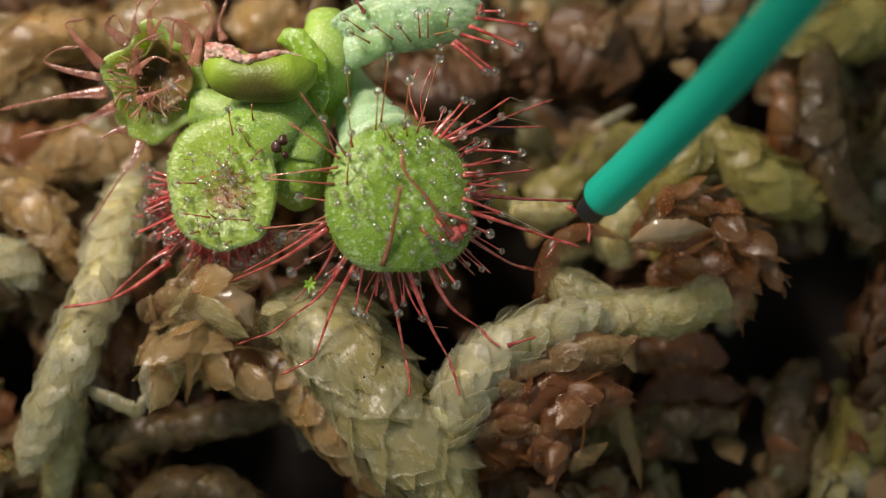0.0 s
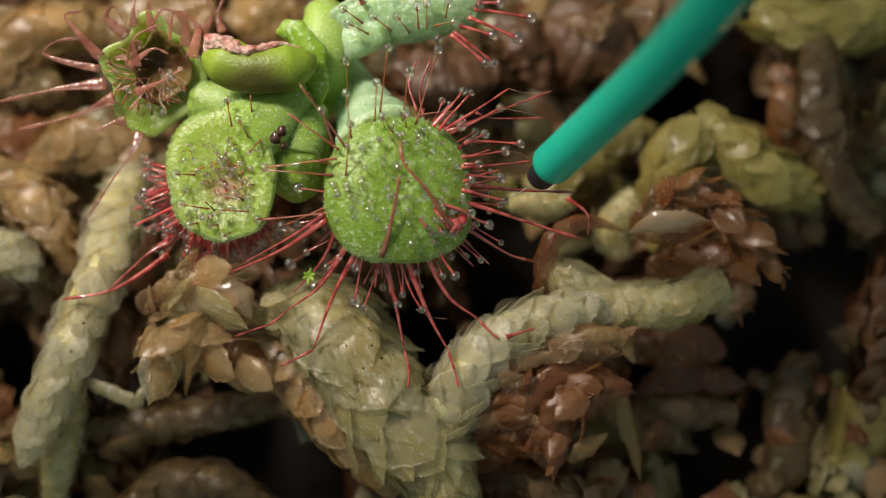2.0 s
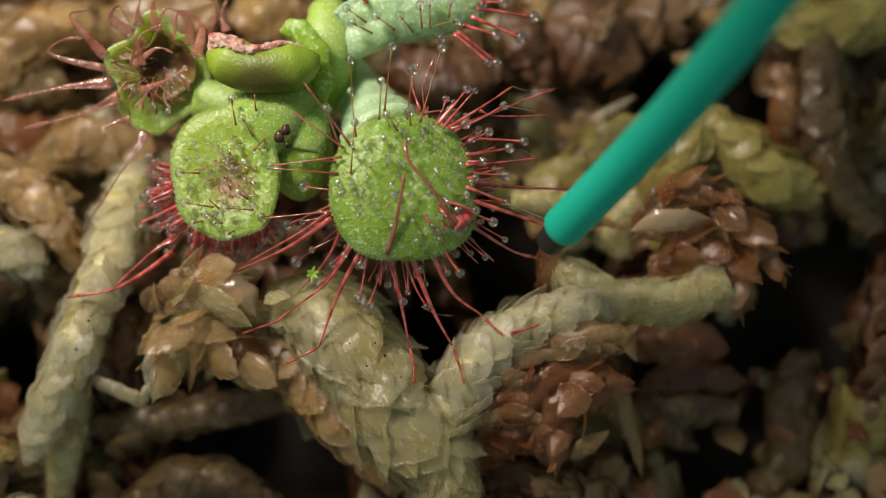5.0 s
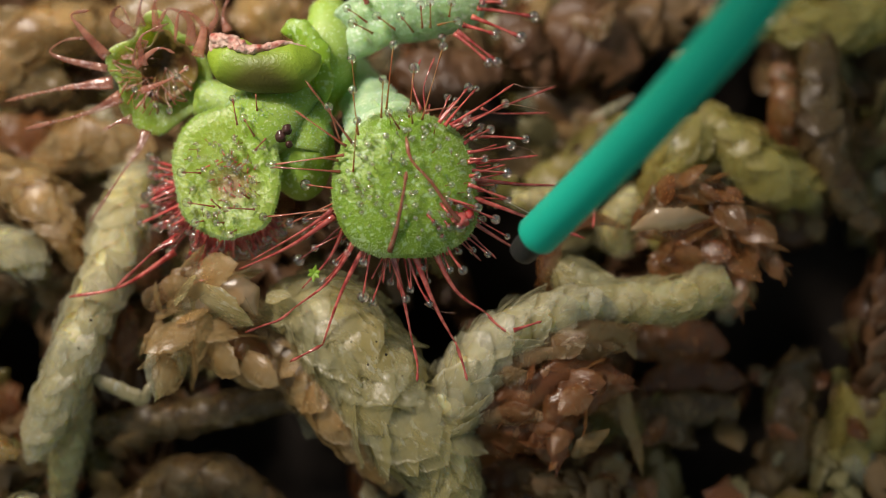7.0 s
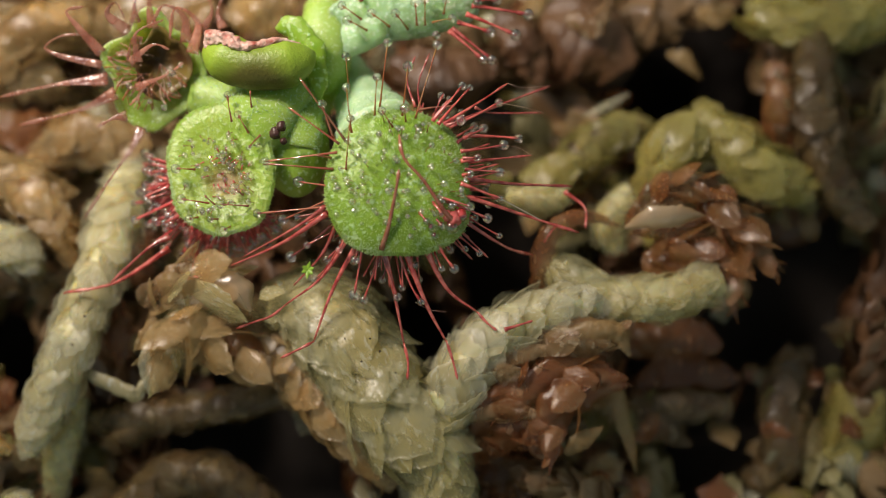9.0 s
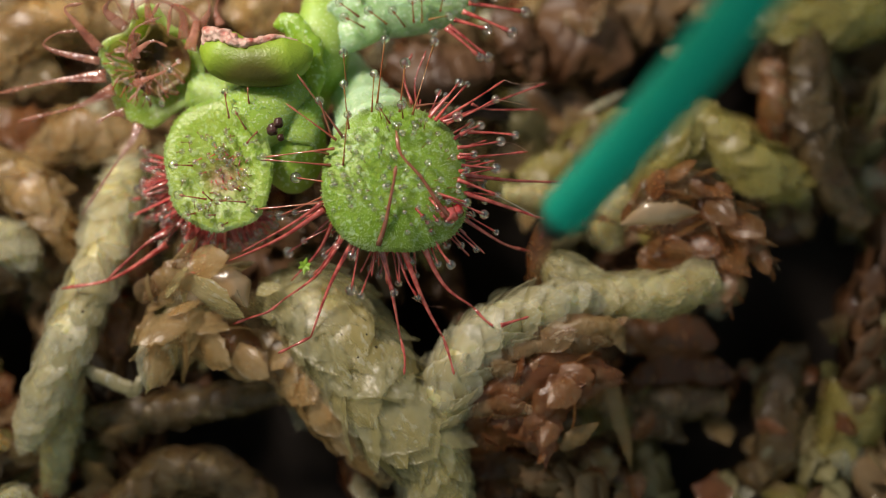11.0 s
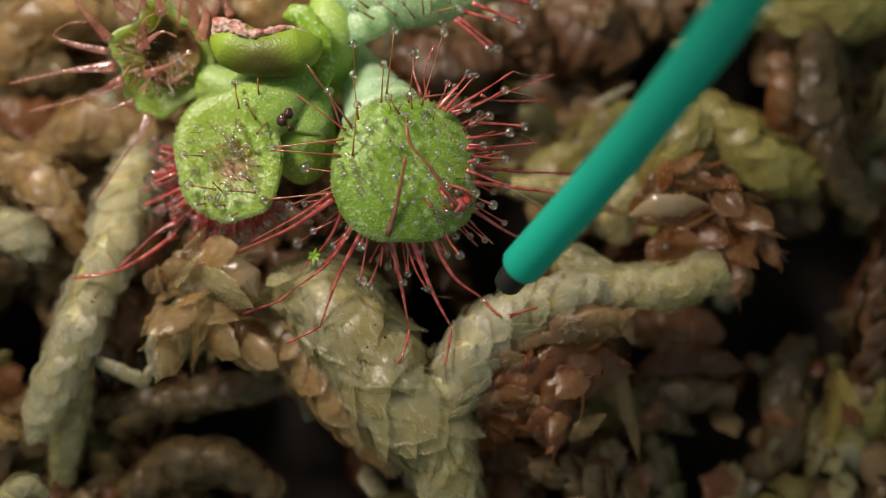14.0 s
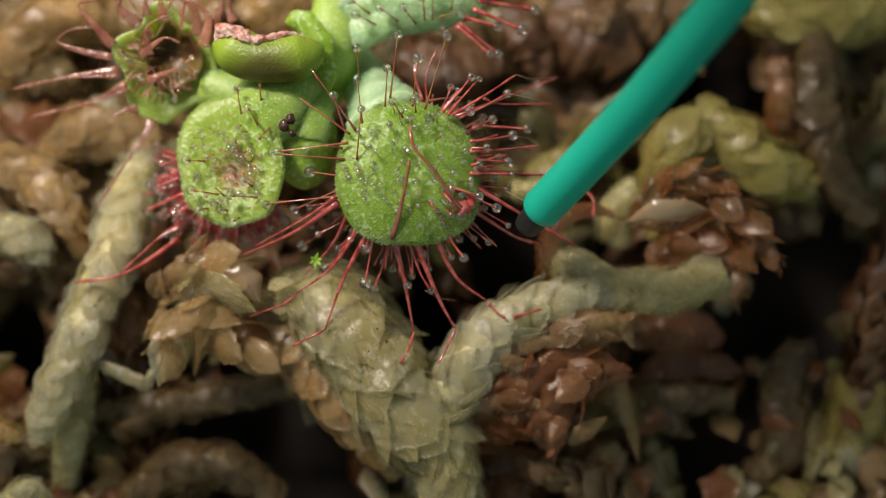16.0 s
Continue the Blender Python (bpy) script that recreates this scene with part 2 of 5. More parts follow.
TENTACLE_BROAD = shader("tentacle_broad", (0.44, 0.13, 0.08), 0.2, 0.3, (0.58, 0.28, 0.19), blotch=1200, grain=3500, bump=0.3, through_light=0.5, coat=0.8, membrane=0.62, coat_rough=0.1, wet_gloss=0.05)
HAIR_PALE = shader("hair_pale_pink", (0.62, 0.34, 0.26), 0.2, 0.3, (0.70, 0.50, 0.40), blotch=800, bump=0.12, through_light=0.4, coat=1.0)
STALK_GREEN = shader("tentacle_green", (0.30, 0.22, 0.05), 0.3, 0.3, (0.34, 0.08, 0.03), blotch=900, bump=0.1, through_light=0.35, coat=0.5)
SLIME = shader("slime_thread", (0.72, 0.70, 0.66), 0.12, 0.1, blotch=900, bump=0.05, through_light=0.5, coat=1.0)
GLAND = shader("gland_dark", (0.045, 0.012, 0.008), 0.3, 0.3, coat=0.5, bump=0)
DEW = shader("dew", (1.0, 0.96, 0.95), 0.0, transmission=1.0, ior=1.36, film=0.3)
DEW_THIN = shader("dew_thin", (1.0, 0.98, 0.96), 0.0, transmission=1.0, ior=1.36, film=0.9)
PLASTIC = shader("green_plastic", (0.010, 0.47, 0.35), 0.4, 0.12, (0.008, 0.40, 0.29), grain=2500, blotch=120, bump=0.05)
CORE = shader("wire_core", (0.075, 0.078, 0.08), 0.45, 0.3, grain=3000, bump=0.3, metal=0.6)
SPROUT = shader("sprout_green", (0.30, 0.50, 0.05), 0.4, 0.2, through_light=0.3)


# ---- building helpers ----
ORIGIN = {}


def thing(name, base, label, category, group=""):
    ob = tagged(new(name), label, category, group)
    ob.empty_display_size = 0.001
    ob.matrix_basis = BOARD @ Matrix.Translation(Vector(base) / 1000)
    ORIGIN[ob] = Vector(base)
    return ob


def link_part(name, mesh, parent, origin, turn=None, label=""):
    ob = new(name, mesh)
    ob.parent = parent
    ORIGIN[ob] = Vector(origin)
    m = Matrix.Translation((Vector(origin) - ORIGIN[parent]) / 1000)
    ob.matrix_basis = m @ turn if turn else m
    return tagged(ob, label) if label else ob


def part(name, bm, material, parent, label="", origin=None):
    """One mesh part, its points in board millimetres, under a thing or a part."""
    origin = Vector(origin) if origin is not None else ORIGIN[parent]
    me = bpy.data.meshes.new(name)
    bmesh.ops.translate(bm, verts=bm.verts, vec=-origin)
    bmesh.ops.scale(bm, verts=bm.verts, vec=(0.001,) * 3)
    bmesh.ops.recalc_face_normals(bm, faces=bm.faces)
    bm.to_mesh(me)
    bm.free()
    me.materials.append(material)
    me.shade_smooth()
    return link_part(name, me, parent, origin, label=label)


def lone(name, bm, material, base, label, category, kind="", group=""):
    """A thing that is one mesh."""
    base = Vector(base)
    me = bpy.data.meshes.new(name)
    bmesh.ops.translate(bm, verts=bm.verts, vec=-base)
    bmesh.ops.scale(bm, verts=bm.verts, vec=(0.001,) * 3)
    bmesh.ops.recalc_face_normals(bm, faces=bm.faces)
    bm.to_mesh(me)
    bm.free()
    me.materials.append(material)
    me.shade_smooth()
    ob = tagged(new(name, me), label, category, group, kind)
    ob.matrix_basis = BOARD @ Matrix.Translation(base / 1000)
    ORIGIN[ob] = base
    return ob


def spline(pts, n):
    """n + 1 points along a smooth line through pts."""
    p = [Vector(q) for q in pts]
    p = [p[0] * 2 - p[1], *p, p[-1] * 2 - p[-2]]
    out = []
    for i in range(n + 1):
        s = i / n * (len(p) - 3)
        k = min(int(s), len(p) - 4)
        s -= k
        a, b, c, d = p[k:k + 4]
        out.append(0.5 * (2 * b + (c - a) * s + (2 * a - 5 * b + 4 * c - d) * s * s + (3 * b - a - 3 * c + d) * s ** 3))
    return out


def frames_along(path):
    """Tangent, side and up vectors along a path, without twist."""
    out, up = [], Vector((0.03, 0.02, 1))
    for i in range(len(path)):
        t = (path[min(i + 1, len(path) - 1)] - path[max(i - 1, 0)]).normalized()
        up = up - t * up.dot(t)
        if up.length < 1e-4:
            up = t.orthogonal()
        up.normalize()
        out.append((t, t.cross(up), up.copy()))
    return out


def value(values, s):
    k = s * (len(values) - 1)
    i = min(int(k), len(values) - 2)
    return values[i] + (values[i + 1] - values[i]) * (k - i)


def tube(bm, pts, radii, steps=14, sides=8, rough=0.0, squash=1.0, freq=0.9, shingle=0.0):
    """A tapered tube; shingle: height of overlapping scales on it, as a share of its radius."""
    rows_ = sum((Vector(b) - Vector(a)).length for a, b in zip(pts, pts[1:])) / (0.95 * sum(radii) / len(radii))
    path = spline(pts, steps)
    fr = frames_along(path)
    rings = []
    for i, c in enumerate(path):
        r = max(value(radii, i / steps), 0.004)
        ring = []
        for j in range(sides):
            a = 2 * math.pi * j / sides
            off = fr[i][1] * math.cos(a) * r + fr[i][2] * math.sin(a) * r * squash
            if rough:
                off *= 1 + rough * (noise.noise((c + off) * freq) + 0.3 * noise.noise((c + off) * freq * 2.9))
            if shingle:
                lift, bend = 0.0, 0.25 * noise.noise((c + off) * 0.8)
                for k in (int(i / steps * rows_ + bend), int(i / steps * rows_ + bend) + 1):
                    q = ((a / 6.2832 * 5 + 0.5 * (k % 2) + 0.15 * math.sin(k * 2.3)) % 1) * 2 - 1
                    g = (i / steps * rows_ + bend - k + 1.0 + 0.45 * q * q) / 1.45
                    if g < 1:
                        lift = max(lift, g * (1 - 0.5 * q * q))
                off *= 1 + shingle * (lift - 0.5)
            ring.append(bm.verts.new(c + off))
        rings.append(ring)
    for a, b in zip(rings, rings[1:]):
        for j in range(sides):
            bm.faces.new((a[j], a[(j + 1) % sides], b[(j + 1) % sides], b[j]))
    bm.faces.new(rings[0][::-1])
    bm.faces.new(rings[-1])
    return bm


def ribbon(bm, pts, widths, curl=60.0, lean=0.0, twist=0.0, wrinkle=0.15, thick=0.12, steps=40, across=17):
    """A wrinkled, cupped strip of dead leaf with thickness and a ragged edge."""
    path = spline(pts, steps)
    fr = frames_along(path)
    long_ = sum((b - a).length for a, b in zip(path, path[1:]))
    seed = Vector(pts[0]) * 3.1
    top, low = [], []
    for i, c in enumerate(path):
        s = i / steps
        w = max(value(widths, s) * min(1, s / 0.1 + 0.15) ** 0.5 * min(1, (1 - s) / 0.14 + 0.06) ** 0.6, 0.02)
        rot = radians(lean + twist * s)
        side = fr[i][1] * math.cos(rot) + fr[i][2] * math.sin(rot)
        up = fr[i][2] * math.cos(rot) - fr[i][1] * math.sin(rot)
        ang = radians(max(curl, 1))
        ra, rb = [], []
        for j in range(across):
            q = j / (across - 1) * 2 - 1
            a = s * long_
            rag = 1 + 0.28 * noise.noise(Vector((a * 2.2, 3 if q > 0 else 8, 0)) + seed) * abs(q) + 0.12 * noise.noise(Vector((a * 7, 3 if q > 0 else 8, 0)) + seed) * abs(q)
            x = math.sin(q * ang) / math.sin(min(ang, math.pi / 2)) * w * rag
            z = (math.cos(q * ang) - 1) / ang * w
            d = noise.noise(Vector((a * 0.7, q * w * 1.1, 0)) + seed) + 0.5 * noise.noise(Vector((a * 1.6, q * w * 2.2, 5)) + seed)
            d += 0.26 * noise.noise(Vector((a * 4.0, q * w * 5.0, 9)) + seed)
            p = c + side * x + up * (z + d * wrinkle * min(w, 0.8) * 2.6)
            t = thick * (1 - 0.8 * abs(q) ** 3)
            ra.append(bm.verts.new(p))
            rb.append(bm.verts.new(p - up * t - side * q * 0.02))
        top.append(ra)
        low.append(rb)
    for i in range(steps):
        for j in range(across - 1):
            bm.faces.new((top[i][j], top[i][j + 1], top[i + 1][j + 1], top[i + 1][j]))
            bm.faces.new((low[i][j], low[i + 1][j], low[i + 1][j + 1], low[i][j + 1]))
        for j, k in ((0, 1), (across - 1, -1)):
            q = (top[i][j], top[i + 1][j], low[i + 1][j], low[i][j])
            bm.faces.new(q if k > 0 else q[::-1])
    for i in (0, steps):
        for j in range(across - 1):
            bm.faces.new((top[i][j], low[i][j], low[i][j + 1], top[i][j + 1]))
    return bm


def scale_points(seed, rows=11, cols=9):
    """A thin broad moss leaf, 1 long towards +y, its back to +z: points and faces of a thin hollow shell with a toothed tip."""
    rnd = random.Random(seed)
    wide, tip, lop = rnd.uniform(0.36, 0.46), rnd.uniform(-0.10, 0.10), rnd.uniform(-0.07, 0.07)
    fold, shift = rnd.uniform(0.015, 0.035), Vector((rnd.uniform(0, 9), rnd.uniform(0, 9), rnd.uniform(0, 9)))
    blunt, keel = rnd.uniform(1.15, 1.9), rnd.uniform(0.0, 0.05)
    nick = [1 + (rnd.uniform(0.05, 0.16) if k % 2 else -rnd.uniform(0.02, 0.08)) * (k > rows * 0.55) for k in range(rows + 1)]
    pts, faces = [], []
    for layer in (0, 1):
        for i in range(rows + 1):
            s = i / rows
            w = wide * (0.7 + 0.3 * min(1, s / 0.35)) * max(0.0, 1 - max(0.0, (s - 0.4) / 0.6) ** blunt) ** 0.85 * nick[i] + 0.012
            for j in range(cols):
                q = j / (cols - 1) * 2 - 1
                x = q * w + lop * s * s
                z = -0.62 * x * x + 0.07 * math.sin(math.pi * min(1, s * 1.05)) + tip * max(0, s - 0.55) ** 2 * 2.0 + keel * (1 - abs(q)) ** 2
                z += fold * (noise.noise(Vector((x * 4, s * 3, 0)) + shift) + 0.35 * noise.noise(Vector((x * 14, s * 3.5, 0)) + shift))
                pts.append((x, s + (0.03 * (1 - abs(q)) if i == rows else 0), z - (0.010 if layer else 0)))
    n = (rows + 1) * cols
    for i in range(rows):
        for j in range(cols - 1):
            a = i * cols + j
            faces.append((a, a + 1, a + cols + 1, a + cols))
            faces.append((n + a, n + a + cols, n + a + cols + 1, n + a + 1))
        for j in (0, cols - 1):
            a = i * cols + j
            faces.append((a, a + cols, n + a + cols, n + a))
    for i in (0, rows):
        for j in range(cols - 1):
            a = i * cols + j
            faces.append((a, a + 1, n + a + 1, n + a))
    return pts, faces


SCALES = {}


def scale_mesh(variant, material):
    key = variant, material.name
    if key not in SCALES:
        me = bpy.data.meshes.new("moss_leaf")
        pts, faces = scale_points(variant)
        me.from_pydata([(x * 0.003, y * 0.003, z * 0.003) for x, y, z in pts], [], faces)
        me.materials.append(material)
        me.shade_smooth()
        SCALES[key] = me
    return SCALES[key]


def leaf_poses(pts, radii, count, size, open_=18.0, seed=1, spread=2.4):
    """Poses (in board millimetres) of overlapping leaves round a strand."""
    rnd = random.Random(seed)
    path = spline(pts, 40)
    fr = frames_along(path)
    out = []
    for i in range(count):
        s = (i + 0.5) / count
        k = min(int(s * 40), 39)
        f = s * 40 - k
        c = path[k].lerp(path[k + 1], f)
        t, side, up = fr[k]
        a = i * spread + rnd.uniform(-0.4, 0.4)
        out_dir = side * math.cos(a) + up * math.sin(a)
        r = value(radii, s)
        tip = radians(open_ * 0.45 + rnd.uniform(-3, 4) + (rnd.uniform(8, 22) if rnd.random() < 0.28 else 0))
        y = t * math.cos(tip) + out_dir * math.sin(tip)
        z = (out_dir - y * out_dir.dot(y)).normalized()
        x = y.cross(z)
        roll = Matrix.Rotation(rnd.uniform(-0.16, 0.16), 4, "Y") @ Matrix.Rotation(rnd.uniform(-0.2, 0.2), 4, "Z")
        ln = size * r * rnd.uniform(0.95, 1.45)
        m = Matrix((x, y, z)).transposed().to_4x4() @ roll
        out.append((c + out_dir * r * rnd.uniform(0.86, 0.92) - y * ln * 0.45, m, ln))
    return out


def moss_strand(name, pts, radii, count, material, label, size=1.7, open_=18.0, seed=1, group="moss strands", wide=1.3, stem=None):
    ob = thing(name, pts[0], label, "moss", group)
    part("stem", tube(bmesh.new(), pts, [r * 0.9 for r in radii], 150, 44, 0.12, shingle=0.17), stem or (MOSS_CORE if material in (MOSS_PALE, MOSS_CREAM) else CORE_YELLOW if material is MOSS_YELLOW else CORE_DARK if material is MOSS_DULL_SHADED else CORE_DULL), ob)
    for k, (c, m, ln) in enumerate(leaf_poses(pts, radii, int(count * 1.9), 0.95 + size * 0.2, open_, seed)):
        s = ln / 3
        link_part("moss_leaf", scale_mesh((k * 7 + seed) % 9, material), ob, c, m @ Matrix.Diagonal((s * wide, s, s, 1)))
    return ob


# dark gaps that stay free of moss: centre and radius
GAPS = [((13.18, 10.03, -9.00), 2.6), ((11.89, 7.75, -9.00), 2.2), ((3.03, -0.26, -9.00), 2.4), ((-0.69, -2.83, -9.00), 2.4), ((-21.84, -4.55, -9.00), 2.4), ((-10.98, -6.55, -9.00), 2.0),
        ((-6.40, -10.83, -9.00), 2.6), ((13.04, -5.40, -9.00), 1.7), ((11.89, -10.55, -9.00), 2.2), ((17.04, -4.26, -9.00), 2.0), ((7.32, -0.26, -9.00), 1.4), ((-4.12, -10.26, -9.00), 1.6), ((-8.98, -10.26, -9.00), 2.8), ((-12.98, -10.12, -9.00), 1.6), ((14.18, 10.89, -9.00), 2.0), ((18.20, -2.00, -9.00), 2.6), ((15.00, 8.20, -9.00), 2.2), ((10.60, 9.60, -9.00), 1.6)]


# ---- ground: one dark peat sheet, uneven in the middle ----
def ground():
    bm = bmesh.new()
    inv = BOARD.to_3x3().inverted()
    n = 70
    line = [-20000, -2000, -200, *[-60 + 120 * i / n for i in range(n + 1)], 200, 2000, 20000]
    grid = []
    for y in line:
        row = []
        for x in line:
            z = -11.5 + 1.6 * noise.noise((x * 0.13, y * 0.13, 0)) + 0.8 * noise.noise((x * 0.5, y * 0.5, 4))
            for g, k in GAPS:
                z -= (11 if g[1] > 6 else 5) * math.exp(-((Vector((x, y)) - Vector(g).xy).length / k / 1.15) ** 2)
            row.append(bm.verts.new(inv @ Vector((x, y, max(z, -26)))))
        grid.append(row)
    for a, b in zip(grid, grid[1:]):
        for j in range(len(line) - 1):
            bm.faces.new((a[j], a[j + 1], b[j + 1], b[j]))
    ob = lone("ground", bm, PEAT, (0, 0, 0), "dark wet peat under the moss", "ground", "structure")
    return ob


ground()


def on_ground(u, v, lift=0.0):
    """The board point above (u, v) of the board at a height over the level ground."""
    h = (-11.2 + lift - v * math.sin(radians(TILT))) / math.cos(radians(TILT))
    return Vector((u, v, h))


# ---- moss bed: loose dead strands on the peat ----
def moss_bed(name, material, count, seed, label, low, high):
    rnd = random.Random(seed)
    pts, faces = [], []
    shape = [scale_points(k + 11, 4, 5) for k in range(4)]
    for _ in range(count):
        base = on_ground(rnd.uniform(-28, 28), rnd.uniform(-17, 19), rnd.uniform(low, high))
        a = rnd.uniform(0, 6.283)
        ln = rnd.uniform(4, 9)
        ax = Vector((math.cos(a), math.sin(a), rnd.uniform(-0.45, 0.5)))
        mid = base + ax * ln * 0.5 + Vector((rnd.uniform(-1, 1), rnd.uniform(-1, 1), rnd.uniform(-0.4, 1.2)))
        line = [base, mid, base + ax * ln]
        if any((Vector(p).xy - Vector(g).xy).length < k * 1.0 for p in line for g, k in GAPS):
            continue
        r = rnd.uniform(0.7, 1.2)
        for k, (c, m, s) in enumerate(leaf_poses(line, [r, r, r * 0.4], int(ln * 4.5), 1.9, 20, rnd.randint(1, 999))):
            p, f = shape[k % 4]
            o = len(pts)
            m3 = m.to_3x3()
            pts += [(c + m3 @ (Vector((q[0] * 1.25, q[1], q[2])) * s)) / 1000 for q in p]
            faces += [[o + i for i in g] for g in f]
    me = bpy.data.meshes.new(name)
    me.from_pydata(pts, [], faces)
    me.materials.append(material)
    me.shade_smooth()
    ob = tagged(new(name, me), label, "moss", "", "stuff")
    ob.matrix_basis = BOARD
    return ob


moss_bed("moss_bed", BED_TAN, 130, 3, "tan dead sphagnum strands on dark peat", 0.3, 3.0)
moss_bed("moss_bed", BED_GREEN, 80, 4, "dull yellow-green sphagnum strands on dark peat", 0.3, 3.0)
moss_bed("moss_bed", BED_BROWN, 120, 5, "brown decayed sphagnum strands on dark peat", 0.2, 2.6)


def moss_litter(material, count, seed, label, low, high):
    """Loose single moss leaves that lie on the bed."""
    rnd = random.Random(seed)
    pts, faces = [], []
    shape = [scale_points(k + 31, 5, 5) for k in range(5)]
    for k in range(count):
        at = on_ground(rnd.uniform(-26, 26), rnd.uniform(-16, 18), rnd.uniform(low, high))
        if any((at.xy - Vector(g).xy).length < w * 1.1 for g, w in GAPS) or (at.x > 7 and at.y < 3 and rnd.random() < 0.3):
            continue
        m3 = Euler((rnd.uniform(-0.9, 0.9), rnd.uniform(-0.9, 0.9), rnd.uniform(0, 6.283))).to_matrix()
        p, f = shape[k % 5]
        o, s = len(pts), rnd.uniform(0.8, 2.4)
        pts += [(at + m3 @ (Vector(q) * s)) / 1000 for q in p]
        faces += [[o + i for i in g] for g in f]
    me = bpy.data.meshes.new("moss_litter")
    me.from_pydata(pts, [], faces)
    me.materials.append(material)
    me.shade_smooth()
    ob = tagged(new("moss_litter", me), label, "moss", "", "stuff")
    ob.matrix_basis = BOARD


moss_litter(MOSS_CREAM, 240, 41, "loose pale moss leaves on the moss bed", 1.5, 4.2)
moss_litter(MOSS_TAN, 700, 42, "loose tan moss leaves on the moss bed", 1.5, 4.4)
moss_litter(MOSS_YELLOW, 420, 43, "loose yellowish moss leaves on the moss bed", 1.5, 4.4)
moss_litter(MOSS_BROWN, 700, 44, "loose brown moss leaves on the moss bed", 1.2, 4.0)

# ---- moss strands round the plant ----
PALE = "pale translucent sphagnum strand of overlapping wet scales"
moss_strand("moss_strand", [(-7.44, -2.20, -2.00), (-5.60, -2.98, -1.20), (-3.87, -5.03, -0.90), (-2.16, -7.69, -0.60), (-0.36, -9.48, -0.50), (0.41, -12.64, -1.00)],
            [1.3, 1.9, 2.1, 2.0, 1.5, 1.1], 62, MOSS_PALE, "thick pale translucent sphagnum strand forked below the plant", 1.45, 24, 4)
moss_strand("moss_strand", [(-9.08, -3.14, -2.60), (-7.18, -5.21, -2.00), (-5.32, -7.28, -1.70), (-3.24, -9.12, -1.80), (-2.22, -10.80, -2.60)],
            [0.8, 1.1, 1.2, 1.1, 0.6], 26, MOSS_TAN, "tan translucent sphagnum strand with pointed tips", 1.9, 22, 5, stem=CORE_DARK)
moss_strand("moss_strand", [(-0.83, -8.55, -0.90), (0.21, -6.78, -0.50), (1.38, -4.84, -0.30), (3.10, -3.50, -0.20), (5.15, -2.74, -0.30), (7.12, -2.50, -0.80)],
            [1.3, 1.35, 1.25, 1.15, 0.95, 0.6], 36, MOSS_CREAM, "whitish wet sphagnum strand of overlapping scales", 1.9, 24, 7)
moss_strand("moss_strand", [(5.37, -1.02, -1.60), (6.13, -1.66, -1.40), (7.93, -2.31, -1.20), (10.28, -2.26, -1.30), (12.73, -1.41, -2.00)],
            [0.9, 1.0, 0.95, 1.05, 0.8], 28, MOSS_PALE, PALE + " under a brown clump", 1.9, 22, 9)
moss_strand("moss_strand", [(-15.20, 4.20, -7.00), (-15.55, 1.92, -4.80), (-16.04, -1.03, -2.80), (-17.13, -4.16, -2.00), (-18.31, -7.18, -2.00), (-19.38, -9.45, -2.40)],
            [0.9, 1.25, 1.1, 1.15, 1.05, 0.5], 40, MOSS_CREAM, "long pale sphagnum strand hanging beside brown leaves", 1.8, 14, 12)
moss_strand("moss_strand", [(-17.69, -7.01, -4.50), (-18.16, -9.40, -4.20), (-18.66, -11.89, -4.60)],
            [0.8, 0.9, 0.5], 16, MOSS_PALE, "pale sphagnum tip in the shade", 1.8, 14, 13)
# the shade over these two strands is put into their colour
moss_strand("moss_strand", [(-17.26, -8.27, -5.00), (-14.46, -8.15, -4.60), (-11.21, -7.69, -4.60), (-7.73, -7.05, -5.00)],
            [0.6, 0.85, 0.85, 0.7], 24, MOSS_DULL_SHADED, "brownish sphagnum strand lying flat in the shade", 1.8, 12, 14)
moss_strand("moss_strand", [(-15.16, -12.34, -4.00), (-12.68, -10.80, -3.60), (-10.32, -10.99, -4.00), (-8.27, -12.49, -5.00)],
            [0.9, 1.1, 1.0, 0.7], 20, MOSS_DULL_SHADED, "brownish sphagnum strand in the shade", 1.8, 12, 15)
moss_strand("moss_strand", [(10.36, 0.58, -6.00), (10.37, 3.29, -5.00), (11.32, 4.93, -5.00), (12.64, 5.24, -5.60)],
            [0.7, 1.1, 1.25, 0.9], 24, MOSS_YELLOW, "yellow-green sphagnum strand bent over", 1.8, 14, 16)
moss_strand("moss_strand", [(12.35, 6.74, -5.50), (13.64, 5.33, -5.00), (15.27, 3.84, -5.00), (17.53, 3.06, -6.00)],
            [0.6, 1.1, 1.3, 0.9], 26, MOSS_YELLOW, "yellowish sphagnum strand among brown moss", 1.8, 14, 17)
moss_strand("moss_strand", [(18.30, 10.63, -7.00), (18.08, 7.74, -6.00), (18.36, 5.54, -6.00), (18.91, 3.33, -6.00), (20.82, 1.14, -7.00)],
            [0.8, 1.2, 1.2, 1.0, 0.6], 34, MOSS_DULL_SHADED, "brownish olive sphagnum strand hanging down", 1.8, 14, 18)
moss_strand("moss_strand", [(15.42, 11.89, -8.00), (18.14, 11.12, -7.50), (20.79, 11.61, -8.00), (23.90, 12.32, -9.00)],
            [1.0, 1.4, 1.4, 0.9], 26, MOSS_YELLOW, "yellow-green sphagnum strand over tan moss", 1.8, 14, 19)
